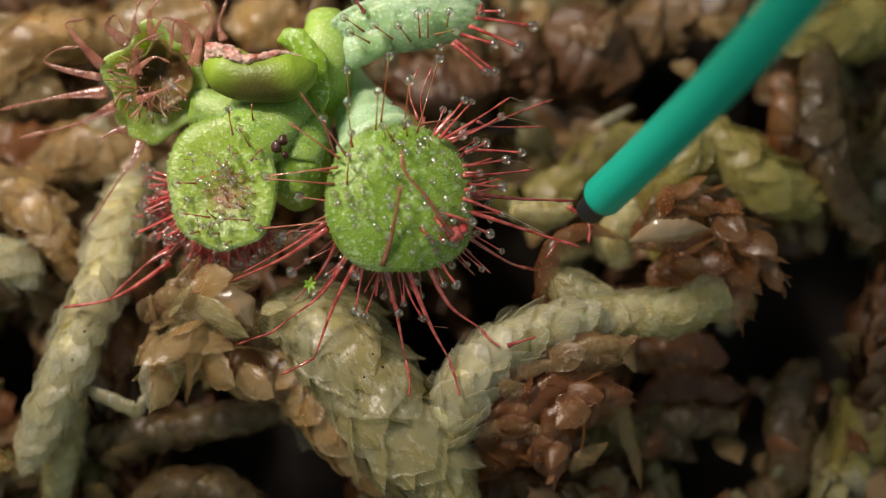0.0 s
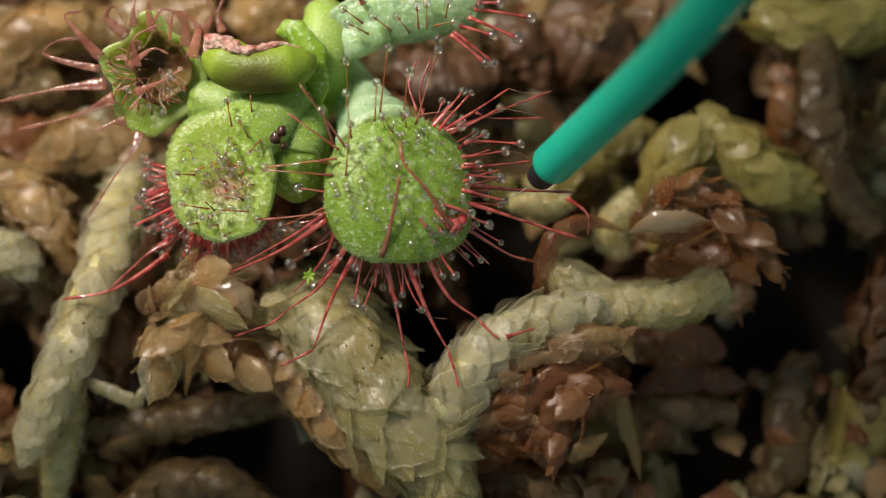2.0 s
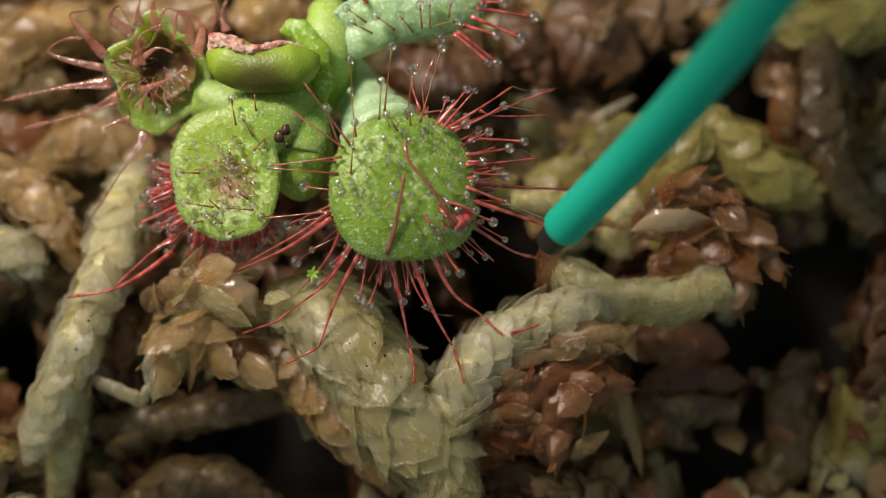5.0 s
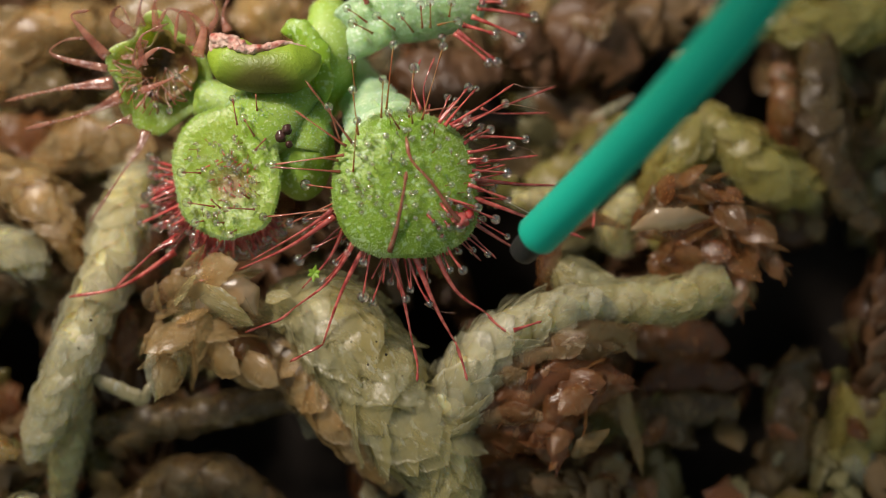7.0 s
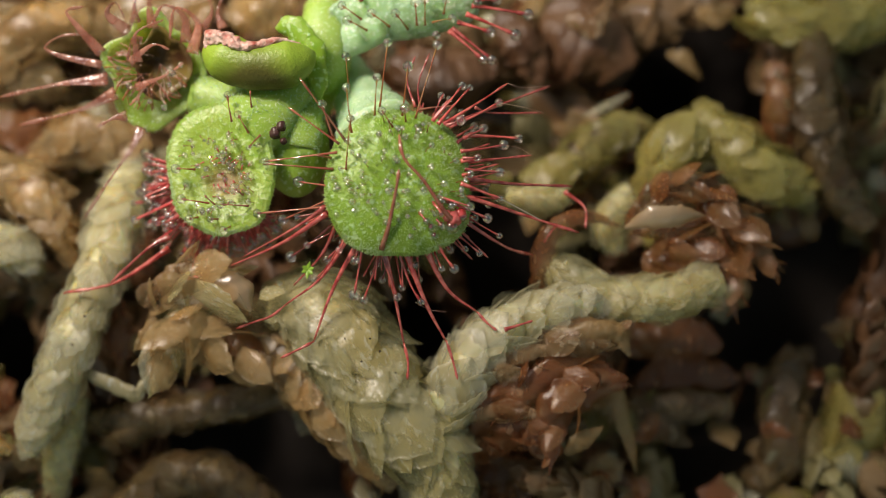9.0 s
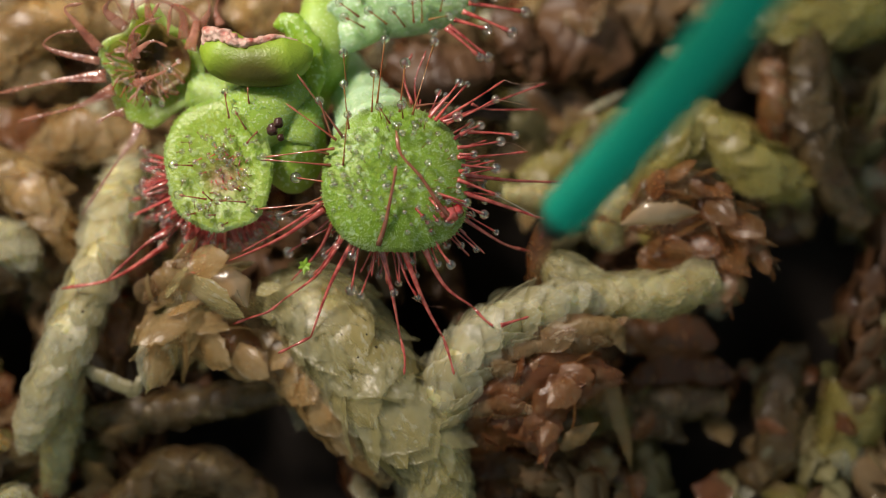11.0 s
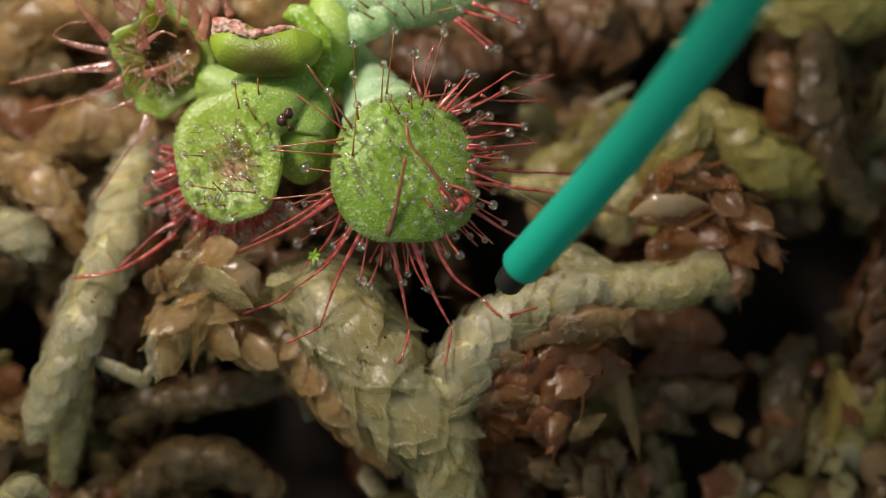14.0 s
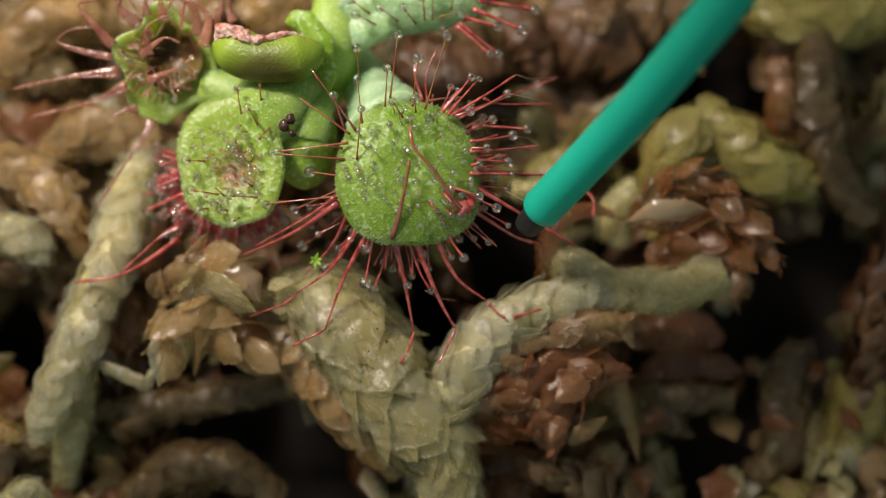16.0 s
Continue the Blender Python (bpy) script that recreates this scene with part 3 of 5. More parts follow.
moss_strand("moss_strand", [(16.07, 4.49, -7.00), (16.56, 6.64, -6.00), (16.49, 8.96, -7.00)],
            [0.5, 0.85, 0.6], 16, MOSS_RUST, "russet sphagnum tip beside a thicker strand", 1.8, 12, 20, stem=CORE_DARK)
moss_strand("moss_strand", [(4.07, 3.10, -7.00), (6.03, 3.93, -7.00), (7.75, 5.36, -7.50), (9.89, 6.03, -9.00)],
            [0.7, 1.1, 1.1, 0.7], 22, MOSS_YELLOW, "dim green sphagnum strand behind the plant", 1.8, 16, 21, stem=CORE_DARK)
moss_strand("moss_strand", [(3.16, 2.48, -5.00), (4.77, 2.33, -4.60), (5.88, 2.48, -5.00)],
            [0.5, 0.75, 0.4], 10, MOSS_PALE, "short pale sphagnum tip", 1.9, 10, 22)
moss_strand("moss_strand", [(8.43, 0.03, -6.00), (8.12, 1.40, -5.60), (9.26, 2.78, -6.00)],
            [0.6, 0.9, 0.6], 14, MOSS_PALE, "pale green sphagnum tip behind a brown clump", 1.8, 16, 23)
# weak light on these three is put into dull leaf and dark stem colours
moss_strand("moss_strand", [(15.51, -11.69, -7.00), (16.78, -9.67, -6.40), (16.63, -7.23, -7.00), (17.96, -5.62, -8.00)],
            [0.9, 1.2, 1.1, 0.7], 22, MOSS_DULL_SHADED, "dull green sphagnum strand in the shade", 1.8, 16, 24, stem=CORE_DARK)
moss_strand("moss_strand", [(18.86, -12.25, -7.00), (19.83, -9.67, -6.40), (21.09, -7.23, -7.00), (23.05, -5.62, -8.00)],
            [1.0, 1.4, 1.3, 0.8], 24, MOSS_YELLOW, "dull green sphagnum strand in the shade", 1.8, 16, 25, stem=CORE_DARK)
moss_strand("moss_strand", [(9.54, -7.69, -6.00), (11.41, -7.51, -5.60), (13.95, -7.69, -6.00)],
            [0.6, 0.9, 0.5], 14, MOSS_DULL_SHADED, "dull sphagnum tip in the shade", 1.8, 16, 26)
moss_strand("moss_strand", [(-22.16, 3.84, -5.00), (-20.15, 3.01, -4.60), (-18.52, 1.11, -4.60), (-17.53, -0.79, -5.00)],
            [0.9, 1.3, 1.0, 0.4], 24, MOSS_TAN, "tan sphagnum strand beside the plant", 1.8, 14, 27)
moss_strand("moss_strand", [(-22.15, 0.56, -4.00), (-20.48, 0.03, -3.80), (-19.46, -0.78, -4.00)],
            [0.9, 1.1, 0.6], 12, MOSS_CREAM, "pale sphagnum tip beside tan leaves", 1.8, 10, 28)
moss_strand("moss_strand", [(-22.43, 8.68, -7.00), (-20.20, 10.63, -7.00), (-17.91, 11.33, -8.00)],
            [1.2, 1.5, 1.1], 20, MOSS_TAN, "tan sphagnum strand behind the plant", 1.8, 14, 29)
moss_strand("moss_strand", [(-20.20, 4.21, -7.00), (-17.60, 5.58, -6.60), (-15.18, 4.77, -7.00)],
            [0.9, 1.3, 1.0], 20, MOSS_TAN, "tan sphagnum strand behind the plant", 1.8, 14, 30)

moss_strand("moss_strand", [(-21.58, -13.59, -2.00), (-20.17, -12.09, -1.60), (-19.39, -11.70, -1.60), (-18.70, -12.15, -2.00)],
            [0.6, 0.7, 0.5, 0.2], 14, MOSS_CREAM, "pale sphagnum tip sticking up", 1.8, 14, 31)
moss_strand("moss_strand", [(-22.11, -8.36, -2.00), (-20.82, -8.96, -1.60), (-19.96, -9.38, -1.80)],
            [0.7, 0.6, 0.2], 10, MOSS_TAN, "small tan sphagnum tip in the shade", 1.8, 14, 32)

# ---- brown withered leaves ----
BROWN = "withered brown wrinkled sphagnum clump with a wet sheen"


def clump(base, label, leaves, tufts=()):
    ob = thing("moss_clump", base, label, "moss", "withered moss clumps")
    for mat, pts, widths, curl, lean, twist, *more in leaves:
        part("dead_leaf", ribbon(bmesh.new(), pts, widths, curl, lean, twist, *(more or [0.2]), 0.06), mat, ob)
    for mat, pts, radii, count, size, seed in tufts:
        for k, (c, m, ln) in enumerate(leaf_poses(pts, radii, count, size * 0.85, 50.0, seed)):
            s = ln / 3
            link_part("moss_leaf", scale_mesh((k * 5 + seed) % 9, mat), ob, c, m @ Matrix.Diagonal((s * 0.9, s, s, 1)))
    return ob


clump((0.93, -6.70, -1.00), BROWN, [
    (MOSS_UMBER, [(0.41, -7.32, -0.80), (2.19, -5.57, 0.29), (4.97, -4.33, 0.50), (8.25, -3.84, 0.14)], [0.4, 1.1, 1.2, 0.7], 80, -14, 10),
    (MOSS_TAN, [(5.09, -3.95, 0.58), (6.71, -3.58, 0.86), (7.98, -3.76, 0.72), (8.44, -4.85, 0.29)], [0.15, 0.4, 0.5, 0.25], 60, -10, 30),
    (MOSS_UMBER, [(0.53, -6.72, 0.14), (2.93, -5.03, 0.72), (5.70, -4.27, 0.79)], [0.2, 0.4, 0.2], 60, -20, 10),
    (MOSS_BROWN, [(0.29, -8.53, -1.20), (2.44, -7.23, 0.14), (5.49, -6.07, 0.29), (8.39, -5.91, -0.20)], [0.5, 1.1, 1.1, 0.4], 85, -16, -10),
    (MOSS_BROWN, [(0.81, -9.64, -1.80), (2.98, -8.57, -0.40), (4.65, -8.20, -0.60)], [0.7, 1.1, 0.6], 80, -20, 10),
    (MOSS_UMBER, [(0.92, -7.63, 0.00), (2.69, -7.46, 0.43), (4.59, -7.46, 0.43)], [0.3, 0.5, 0.2], 70, -20, 10),
    (MOSS_BROWN, [(8.35, -6.14, 0.14), (6.47, -6.30, 0.65), (5.08, -7.68, 0.72), (4.79, -10.21, 0.14)], [0.25, 1.0, 0.95, 0.05], 55, 20, -20),
    (MOSS_TAN, [(5.51, -9.29, 0.00), (6.25, -8.61, 0.36), (7.23, -7.99, 0.14)], [0.2, 0.5, 0.1], 50, 0, 10),
    (MOSS_BROWN, [(4.49, -7.37, 0.00), (4.23, -8.64, 0.07), (4.65, -9.75, -0.60)], [0.4, 0.6, 0.1], 60, 10, 10),
    (MOSS_BROWN, [(0.70, -10.52, -4.50), (3.66, -10.99, -4.00), (6.42, -11.40, -5.00)], [0.9, 1.2, 0.7], 80, 0, 10)], [
    (MOSS_UMBER, [(0.67, -7.19, -0.80), (2.70, -5.32, 0.14), (5.48, -4.19, 0.36), (8.57, -3.75, 0.00)], [0.6, 0.9, 0.9, 0.5], 10, 1.6, 3),
    (MOSS_BROWN, [(0.41, -8.53, -1.20), (2.45, -6.99, 0.00), (5.50, -5.70, 0.14), (8.47, -5.47, -0.20)], [0.7, 1.0, 1.0, 0.5], 9, 1.7, 4),
    (MOSS_RUST, [(7.01, -5.06, 0.29), (5.97, -6.55, 0.65), (5.10, -8.09, 0.43), (4.80, -9.92, 0.00)], [0.4, 0.8, 0.7, 0.2], 9, 1.9, 5),
    (MOSS_BROWN, [(0.94, -9.35, -1.60), (2.71, -8.30, -0.30), (5.24, -7.61, 0.14)], [0.7, 0.9, 0.5], 8, 1.8, 6)])
clump((8.20, -6.90, -3.00), "thin pale dead moss leaf hanging down", [
    (MOSS_TAN, [(7.95, -5.70, -1.80), (8.35, -7.60, -1.90), (8.85, -9.30, -2.20), (9.05, -10.60, -2.80)], [0.35, 0.42, 0.34, 0.04], 45, 20, 20, 0.06)])
clump((10.90, -4.40, -6.00), "dark reddish-brown dead leaves in the shade", [
    (MOSS_BROWN, [(8.60, -4.70, -5.40), (10.80, -4.10, -4.80), (13.60, -4.70, -5.80)], [0.8, 1.5, 0.9], 70, 0, 10),
    (MOSS_BROWN, [(9.40, -6.60, -5.60), (11.60, -5.90, -5.20), (14.60, -6.30, -6.20)], [0.5, 0.9, 0.6], 60, 10, 10),
    (MOSS_UMBER, [(8.90, -7.60, -5.60), (10.80, -8.40, -5.20), (12.20, -9.60, -6.20)], [0.5, 0.9, 0.4], 60, 0, 20)])
clump((10.51, 0.56, -3.00), "withered brown sphagnum clump with one glossy pale scale", [
    (MOSS_UMBER, [(8.49, 1.13, -2.00), (9.54, 2.37, -1.60), (11.20, 3.09, -1.40), (13.22, 2.77, -1.80)], [0.15, 0.6, 0.75, 0.3], 50, 0, 20),
    (MOSS_UMBER, [(9.02, 1.72, -1.60), (10.75, 2.48, -1.00), (12.63, 2.36, -1.40)], [0.1, 0.45, 0.15], 45, 10, 10),
    (SCALE_PALE, [(8.29, 0.96, -1.20), (9.53, 1.36, -0.50), (10.81, 1.46, -0.50), (12.08, 1.53, -1.20)], [0.08, 0.55, 0.55, 0.06], 60, -14, 0, 0.03),
    (MOSS_RUST, [(8.80, 0.76, -2.00), (10.52, 0.86, -1.20), (12.27, 1.46, -1.60)], [0.2, 0.6, 0.1], 50, -10, 0, 0.08),
    (MOSS_RUST, [(12.08, 2.51, -2.00), (13.54, 1.46, -1.40), (14.75, 0.16, -1.60), (15.91, -1.13, -2.20)], [0.8, 1.0, 0.55, 0.03], 55, 20, 10),
    (MOSS_UMBER, [(12.40, 2.63, -1.60), (13.63, 1.84, -1.20), (14.62, 0.55, -1.60)], [0.2, 0.4, 0.1], 50, 20, 10),
    (MOSS_RUST, [(9.27, -0.77, -2.60), (11.16, -0.37, -2.00), (13.29, 0.16, -2.20)], [0.7, 1.1, 0.8], 50, 0, 10, 0.1),
    (MOSS_RUST, [(12.60, 0.81, -2.00), (13.18, -1.02, -1.60), (13.74, -3.45, -2.40)], [0.8, 0.75, 0.04], 50, 10, 20)], [
    (MOSS_RUST, [(8.54, 0.94, -2.00), (9.80, 2.37, -1.60), (11.58, 3.01, -1.30), (13.45, 2.37, -1.60)], [0.4, 0.7, 0.7, 0.4], 16, 2.2, 7),
    (MOSS_RUST, [(11.91, 2.51, -1.80), (13.39, 1.32, -1.30), (14.47, 0.03, -1.50), (15.74, -1.28, -2.00)], [0.6, 0.8, 0.6, 0.2], 14, 2.6, 8),
    (MOSS_RUST, [(9.64, -0.24, -2.40), (11.41, 0.03, -1.90), (13.22, -0.76, -1.80), (13.68, -3.13, -2.20)], [0.5, 0.8, 0.7, 0.2], 14, 2.6, 9)])
clump((4.67, -1.03, -3.00), "tan curled strap of dead moss arching up", [
    (MOSS_RUST, [(4.47, -2.33, -1.80), (4.45, -0.49, -1.00), (5.05, 0.93, -0.80), (6.51, 1.58, -1.20), (8.30, 1.08, -2.20)], [0.5, 0.5, 0.5, 0.35, 0.2], 60, 15, 10, 0.08)])
clump((-12.51, -2.56, -1.00), "tan and brown withered moss leaves with a pale swollen scale", [
    (MOSS_UMBER, [(-13.60, -2.67, -0.60), (-12.30, -1.25, 0.29), (-11.18, -0.53, 0.14)], [0.15, 0.55, 0.08], 40, 0, 20),
    (MOSS_TAN, [(-12.76, -2.40, -0.20), (-11.23, -1.11, 0.65), (-9.81, -0.36, 0.29)], [0.2, 0.5, 0.06], 35, 10, 20),
    (MOSS_TAN, [(-11.81, -2.01, 0.14), (-10.19, -1.29, 0.86), (-8.72, -1.09, 0.43)], [0.3, 0.42, 0.06], 35, -20, 20),
    (SCALE_PALE, [(-11.56, -2.65, 0.14), (-10.33, -2.05, 0.72), (-9.14, -1.99, 0.79), (-8.64, -2.82, 0.29)], [0.2, 0.8, 0.85, 0.2], 70, 0, 0, 0.06),
    (MOSS_TAN, [(-12.51, -3.04, -0.20), (-11.01, -3.32, 0.43), (-9.67, -3.24, 0.00)], [0.3, 0.5, 0.1], 40, 10, 0),
    (MOSS_TAN, [(-11.30, -2.78, 0.14), (-12.15, -4.03, 0.43), (-13.16, -5.33, 0.00)], [0.4, 0.75, 0.2], 40, 0, 20),
    (MOSS_PALE, [(-11.58, -4.06, 0.00), (-12.41, -5.31, 0.36), (-13.35, -6.78, -0.20)], [0.3, 0.6, 0.05], 45, 10, 10, 0.1),
    (MOSS_TAN, [(-13.05, -3.05, -0.40), (-13.47, -3.93, 0.00), (-14.05, -4.64, -0.40)], [0.2, 0.35, 0.04], 35, 0, 0),
    (MOSS_CREAM, [(-13.35, -4.07, -0.20), (-13.49, -5.32, 0.14), (-13.34, -6.69, -0.40)], [0.15, 0.35, 0.05], 40, -10, 0, 0.1),
    (MOSS_BROWN, [(-11.25, -3.55, -1.20), (-9.36, -4.22, -0.60), (-7.89, -5.26, -0.80)], [0.3, 0.75, 0.3], 45, 0, 10),
    (MOSS_UMBER, [(-9.41, -4.63, -1.00), (-8.26, -5.41, -0.40), (-7.34, -6.49, -1.00)], [0.4, 0.7, 0.06], 45, 0, 10),
    (MOSS_TAN, [(-10.11, -5.43, -1.40), (-8.87, -5.70, -0.80), (-7.57, -5.68, -1.20)], [0.3, 0.6, 0.15], 60, 0, 10, 0.1),
    (MOSS_TAN, [(-10.80, -3.97, -0.80), (-11.26, -4.85, -0.40), (-11.61, -5.66, -1.00)], [0.3, 0.5, 0.06], 40, 0, 10),
    (MOSS_UMBER, [(-13.60, -2.67, -0.60), (-13.61, -2.02, -0.20), (-12.73, -1.30, 0.00)], [0.1, 0.3, 0.1], 40, 0, 0)], [
    (MOSS_TAN, [(-13.41, -2.67, -0.50), (-12.06, -1.50, 0.22), (-10.64, -0.86, 0.36), (-9.27, -0.74, 0.14)], [0.5, 0.8, 0.8, 0.4], 9, 2.8, 13),
    (MOSS_PALE, [(-12.35, -2.53, 0.00), (-11.01, -2.00, 0.43), (-9.23, -1.75, 0.43), (-7.50, -2.27, 0.00)], [0.6, 0.9, 0.9, 0.5], 7, 2.6, 14),
    (MOSS_TAN, [(-11.07, -3.04, 0.00), (-12.05, -4.29, 0.29), (-13.06, -6.10, 0.00)], [0.7, 0.9, 0.4], 8, 2.8, 15),
    (MOSS_TAN, [(-11.42, -3.83, -0.60), (-9.85, -4.59, -0.40), (-7.82, -5.63, -0.60)], [0.8, 1.0, 0.5], 8, 2.7, 16)])
clump((-15.70, -4.27, -4.00), "brown dead leaf beside a pale moss strand", [
    (MOSS_BROWN, [(-15.87, -2.13, -4.20), (-15.48, -3.72, -3.60), (-15.43, -5.62, -4.00)], [0.5, 0.8, 0.4], 70, 0, 0),
    (MOSS_CREAM, [(-17.04, -5.62, -2.20), (-15.52, -6.24, -1.80), (-14.18, -6.75, -1.60), (-13.64, -5.85, -1.80)], [0.25, 0.4, 0.4, 0.15], 70, -20, 0)])
clump((8.36, 10.20, -8.00), "round brown dead leaves behind the plant", [
    (MOSS_DEEP, [(4.97, 11.89, -8.00), (7.42, 10.63, -7.00), (9.77, 9.35, -8.00)], [1.4, 2.4, 1.2], 75, 0, 10),
    (MOSS_UMBER, [(6.00, 11.41, -6.60), (7.35, 11.08, -6.20), (8.24, 12.27, -6.80)], [0.4, 0.7, 0.3], 70, 0, 10),
    (MOSS_CREAM, [(6.81, 6.48, -6.40), (7.90, 6.93, -6.20), (9.19, 7.66, -6.60)], [0.05, 0.25, 0.1], 40, 0, 0)])
clump((11.89, 9.46, -9.00), "grey-brown dead leaves in a dark gap", [
    (MOSS_TAN, [(11.18, 9.77, -8.00), (12.14, 9.47, -7.80), (12.94, 8.54, -8.40)], [0.2, 0.5, 0.2], 60, 0, 10),
    (MOSS_TAN, [(12.69, 11.98, -8.60), (13.73, 11.75, -8.00), (14.68, 12.26, -8.60)], [0.3, 0.6, 0.3], 60, 0, 10)])
clump((-18.89, 1.93, -5.00), "curled tan dead leaves", [
    (MOSS_TAN, [(-20.96, 3.82, -4.60), (-19.14, 2.98, -3.80), (-17.44, 2.74, -4.60)], [0.6, 0.9, 0.4], 60, 0, 20),
    (MOSS_TAN, [(-19.46, 1.37, -4.00), (-18.24, 0.56, -3.40), (-17.17, -1.05, -4.00)], [0.3, 0.5, 0.15], 50, 20, 0)])
clump((-19.92, 9.51, -7.00), "soft brown and tan dead leaves behind the plant", [
    (MOSS_TAN, [(-22.99, 11.47, -7.00), (-20.51, 10.78, -6.00), (-18.25, 11.47, -7.00)], [1.0, 1.6, 0.8], 70, 0, 10),
    (MOSS_TAN, [(-22.71, 8.12, -7.00), (-20.56, 8.59, -6.20), (-18.53, 7.84, -7.00)], [0.8, 1.4, 0.7], 70, 0, 10),
    (MOSS_BROWN, [(-22.71, 6.17, -7.00), (-19.95, 5.82, -6.00), (-17.69, 6.45, -7.00)], [0.8, 1.2, 0.5], 70, 0, 20),
    (MOSS_CREAM, [(-17.75, 6.92, -6.00), (-16.84, 6.61, -5.60), (-16.10, 5.82, -6.00)], [0.3, 0.6, 0.3], 60, 0, 0),
    (MOSS_TAN, [(-20.05, 4.74, -6.40), (-18.21, 4.83, -5.60), (-16.45, 4.18, -6.40)], [0.5, 1.0, 0.4], 70, 0, 10),
    (MOSS_TAN, [(-17.62, 10.76, -8.00), (-14.80, 11.89, -8.00), (-11.41, 12.46, -8.00)], [1.0, 1.8, 1.2], 70, 0, 10),
    (MOSS_TAN, [(-10.85, 11.61, -8.00), (-8.83, 12.11, -7.60), (-6.89, 11.61, -8.00)], [1.0, 1.6, 1.0], 70, 0, 10)])
clump((-0.11, 9.79, -7.00), "russet dead leaves behind the plant", [
    (MOSS_DEEP, [(-2.62, 9.24, -7.00), (-0.11, 8.57, -6.00), (2.68, 9.24, -7.00)], [1.0, 2.0, 1.2], 75, 0, 10),
    (MOSS_DEEP, [(2.69, 11.80, -7.40), (4.06, 10.05, -6.80), (4.93, 8.16, -7.40)], [0.8, 1.2, 0.7], 70, 0, 10)])

# ---- the sundew ----
plant = thing("sundew_plant", (-6.56, 5.67, -4.00), "green sundew rosette with red tentacles and dew drops on moss", "plant")


def blade(center, rx, ry, prof, turn=(0, 0, 0), square=2.0, rough=0.05, rings=18, sides=56, thick=0.5, seed=0.0):
    """A rounded leaf blade: prof(q, a) is the height at q of the way to the rim, in the direction a."""
    bm = bmesh.new()
    rot = Euler([radians(a) for a in turn]).to_matrix()
    c = Vector(center)
    layers = []
    for low in (0, 1):
        rows = []
        for i in range(rings + 1):
            q = i / rings
            row = []
            for j in range(sides if i else 1):
                a = 2 * math.pi * j / sides
                k = (abs(math.cos(a)) ** square + abs(math.sin(a)) ** square) ** (-1 / square)
                k *= 1 + rough * noise.noise((math.cos(a) * 1.7 + seed, math.sin(a) * 1.7, seed))
                z = prof(q, a) + 0.06 * noise.noise((q * 6 * math.cos(a) + seed, q * 6 * math.sin(a), 7.7))
                if low:
                    z -= thick * (1 - q ** 4) + 0.02
                row.append(bm.verts.new(c + rot @ Vector((q * rx * k * math.cos(a), q * ry * k * math.sin(a), z))))
            rows.append(row)
        layers.append(rows)
    for low, rows in enumerate(layers):
        for i in range(rings):
            for j in range(sides):
                j2 = (j + 1) % sides
                if i == 0:
                    bm.faces.new((rows[0][0], rows[1][j], rows[1][j2]))
                else:
                    bm.faces.new((rows[i][j], rows[i][j2], rows[i + 1][j2], rows[i + 1][j]))
    for j in range(sides):
        j2 = (j + 1) % sides
        bm.faces.new((layers[0][-1][j], layers[0][-1][j2], layers[1][-1][j2], layers[1][-1][j]))
    return bm


def cushion(q, a):
    return 0.9 * (1 - q ** 2.6) - 0.25 * math.exp(-(q / 0.35) ** 2)


def cup(q, a):
    return 0.55 * q * q * (1.6 - 0.6 * q) - 1.9 * max(0, q - 0.75) ** 1.5


def bowl(q, a):
    return 1.3 * q ** 2.2 - 2.4 * max(0, q - 0.86) ** 1.0


front_leaf = part("leaf_blade", blade((-1.98, 2.87, 2.30), 3.15, 3.2, cushion, (-8, 6, 4), 2.5, 0.08, seed=1.3), LEAF, plant,
                  "round bright green leaf blade with dew and red tentacles", (-1.98, 2.87, 2.30))
side_leaf = part("leaf_blade", blade((-9.75, 3.54, 1.15), 2.5, 2.95, cup, (-8, -6, 8), 2.2, 0.1, seed=4.1), LEAF_SIDE, plant,
                 "cupped yellow-green leaf blade with a reddish middle", (-9.75, 3.54, 1.15))
curled_leaf = part("leaf_blade", blade((-13.31, 8.39, -1.40), 2.35, 2.5, bowl, (8, 14, -18), 2.0, 0.28, seed=6.5), LEAF_PALE, plant,
                   "curled green leaf with a dark hairy hollow", (-13.31, 8.39, -1.40))
# disc in the cup: red pigment plus the recess's shade as colour
part("hollow", blade((-12.93, 8.61, -1.05), 1.4, 1.5, bowl, (8, 14, -18), 2.0, 0.25, seed=6.5, thick=0.1), LEAF_DARK, curled_leaf, "reddish inner hollow with shade put into its dark colour")
top_leaf = part("leaf_blade", blade((-1.77, 10.88, -0.60), 3.6, 1.35, lambda q, a: 0.5 * (1 - q ** 2), (18, -5, 7), 2.3, 0.08, seed=2.2), LEAF_MINT, plant,
                "pale green leaf blade fringed with dew drops", (-1.77, 10.88, -0.60))
back_leaf = part("leaf_blade", blade((-6.73, 4.57, 0.00), 1.7, 2.1, cushion, (0, 10, 0), 2.2, 0.1, seed=3.7), LEAF, plant, "shaded green leaf between the front ones", (-6.73, 4.57, 0.00))
STALK_LINE = [(-5.20, 9.40, -5.50), (-4.60, 8.30, -4.20), (-3.80, 7.00, -2.00), (-3.00, 5.50, 0.70)]
part("petiole", tube(bmesh.new(), STALK_LINE, [0.8, 1.0, 1.25, 1.7], 30, 28, 0.2, 0.6), LEAF_MINT, front_leaf)
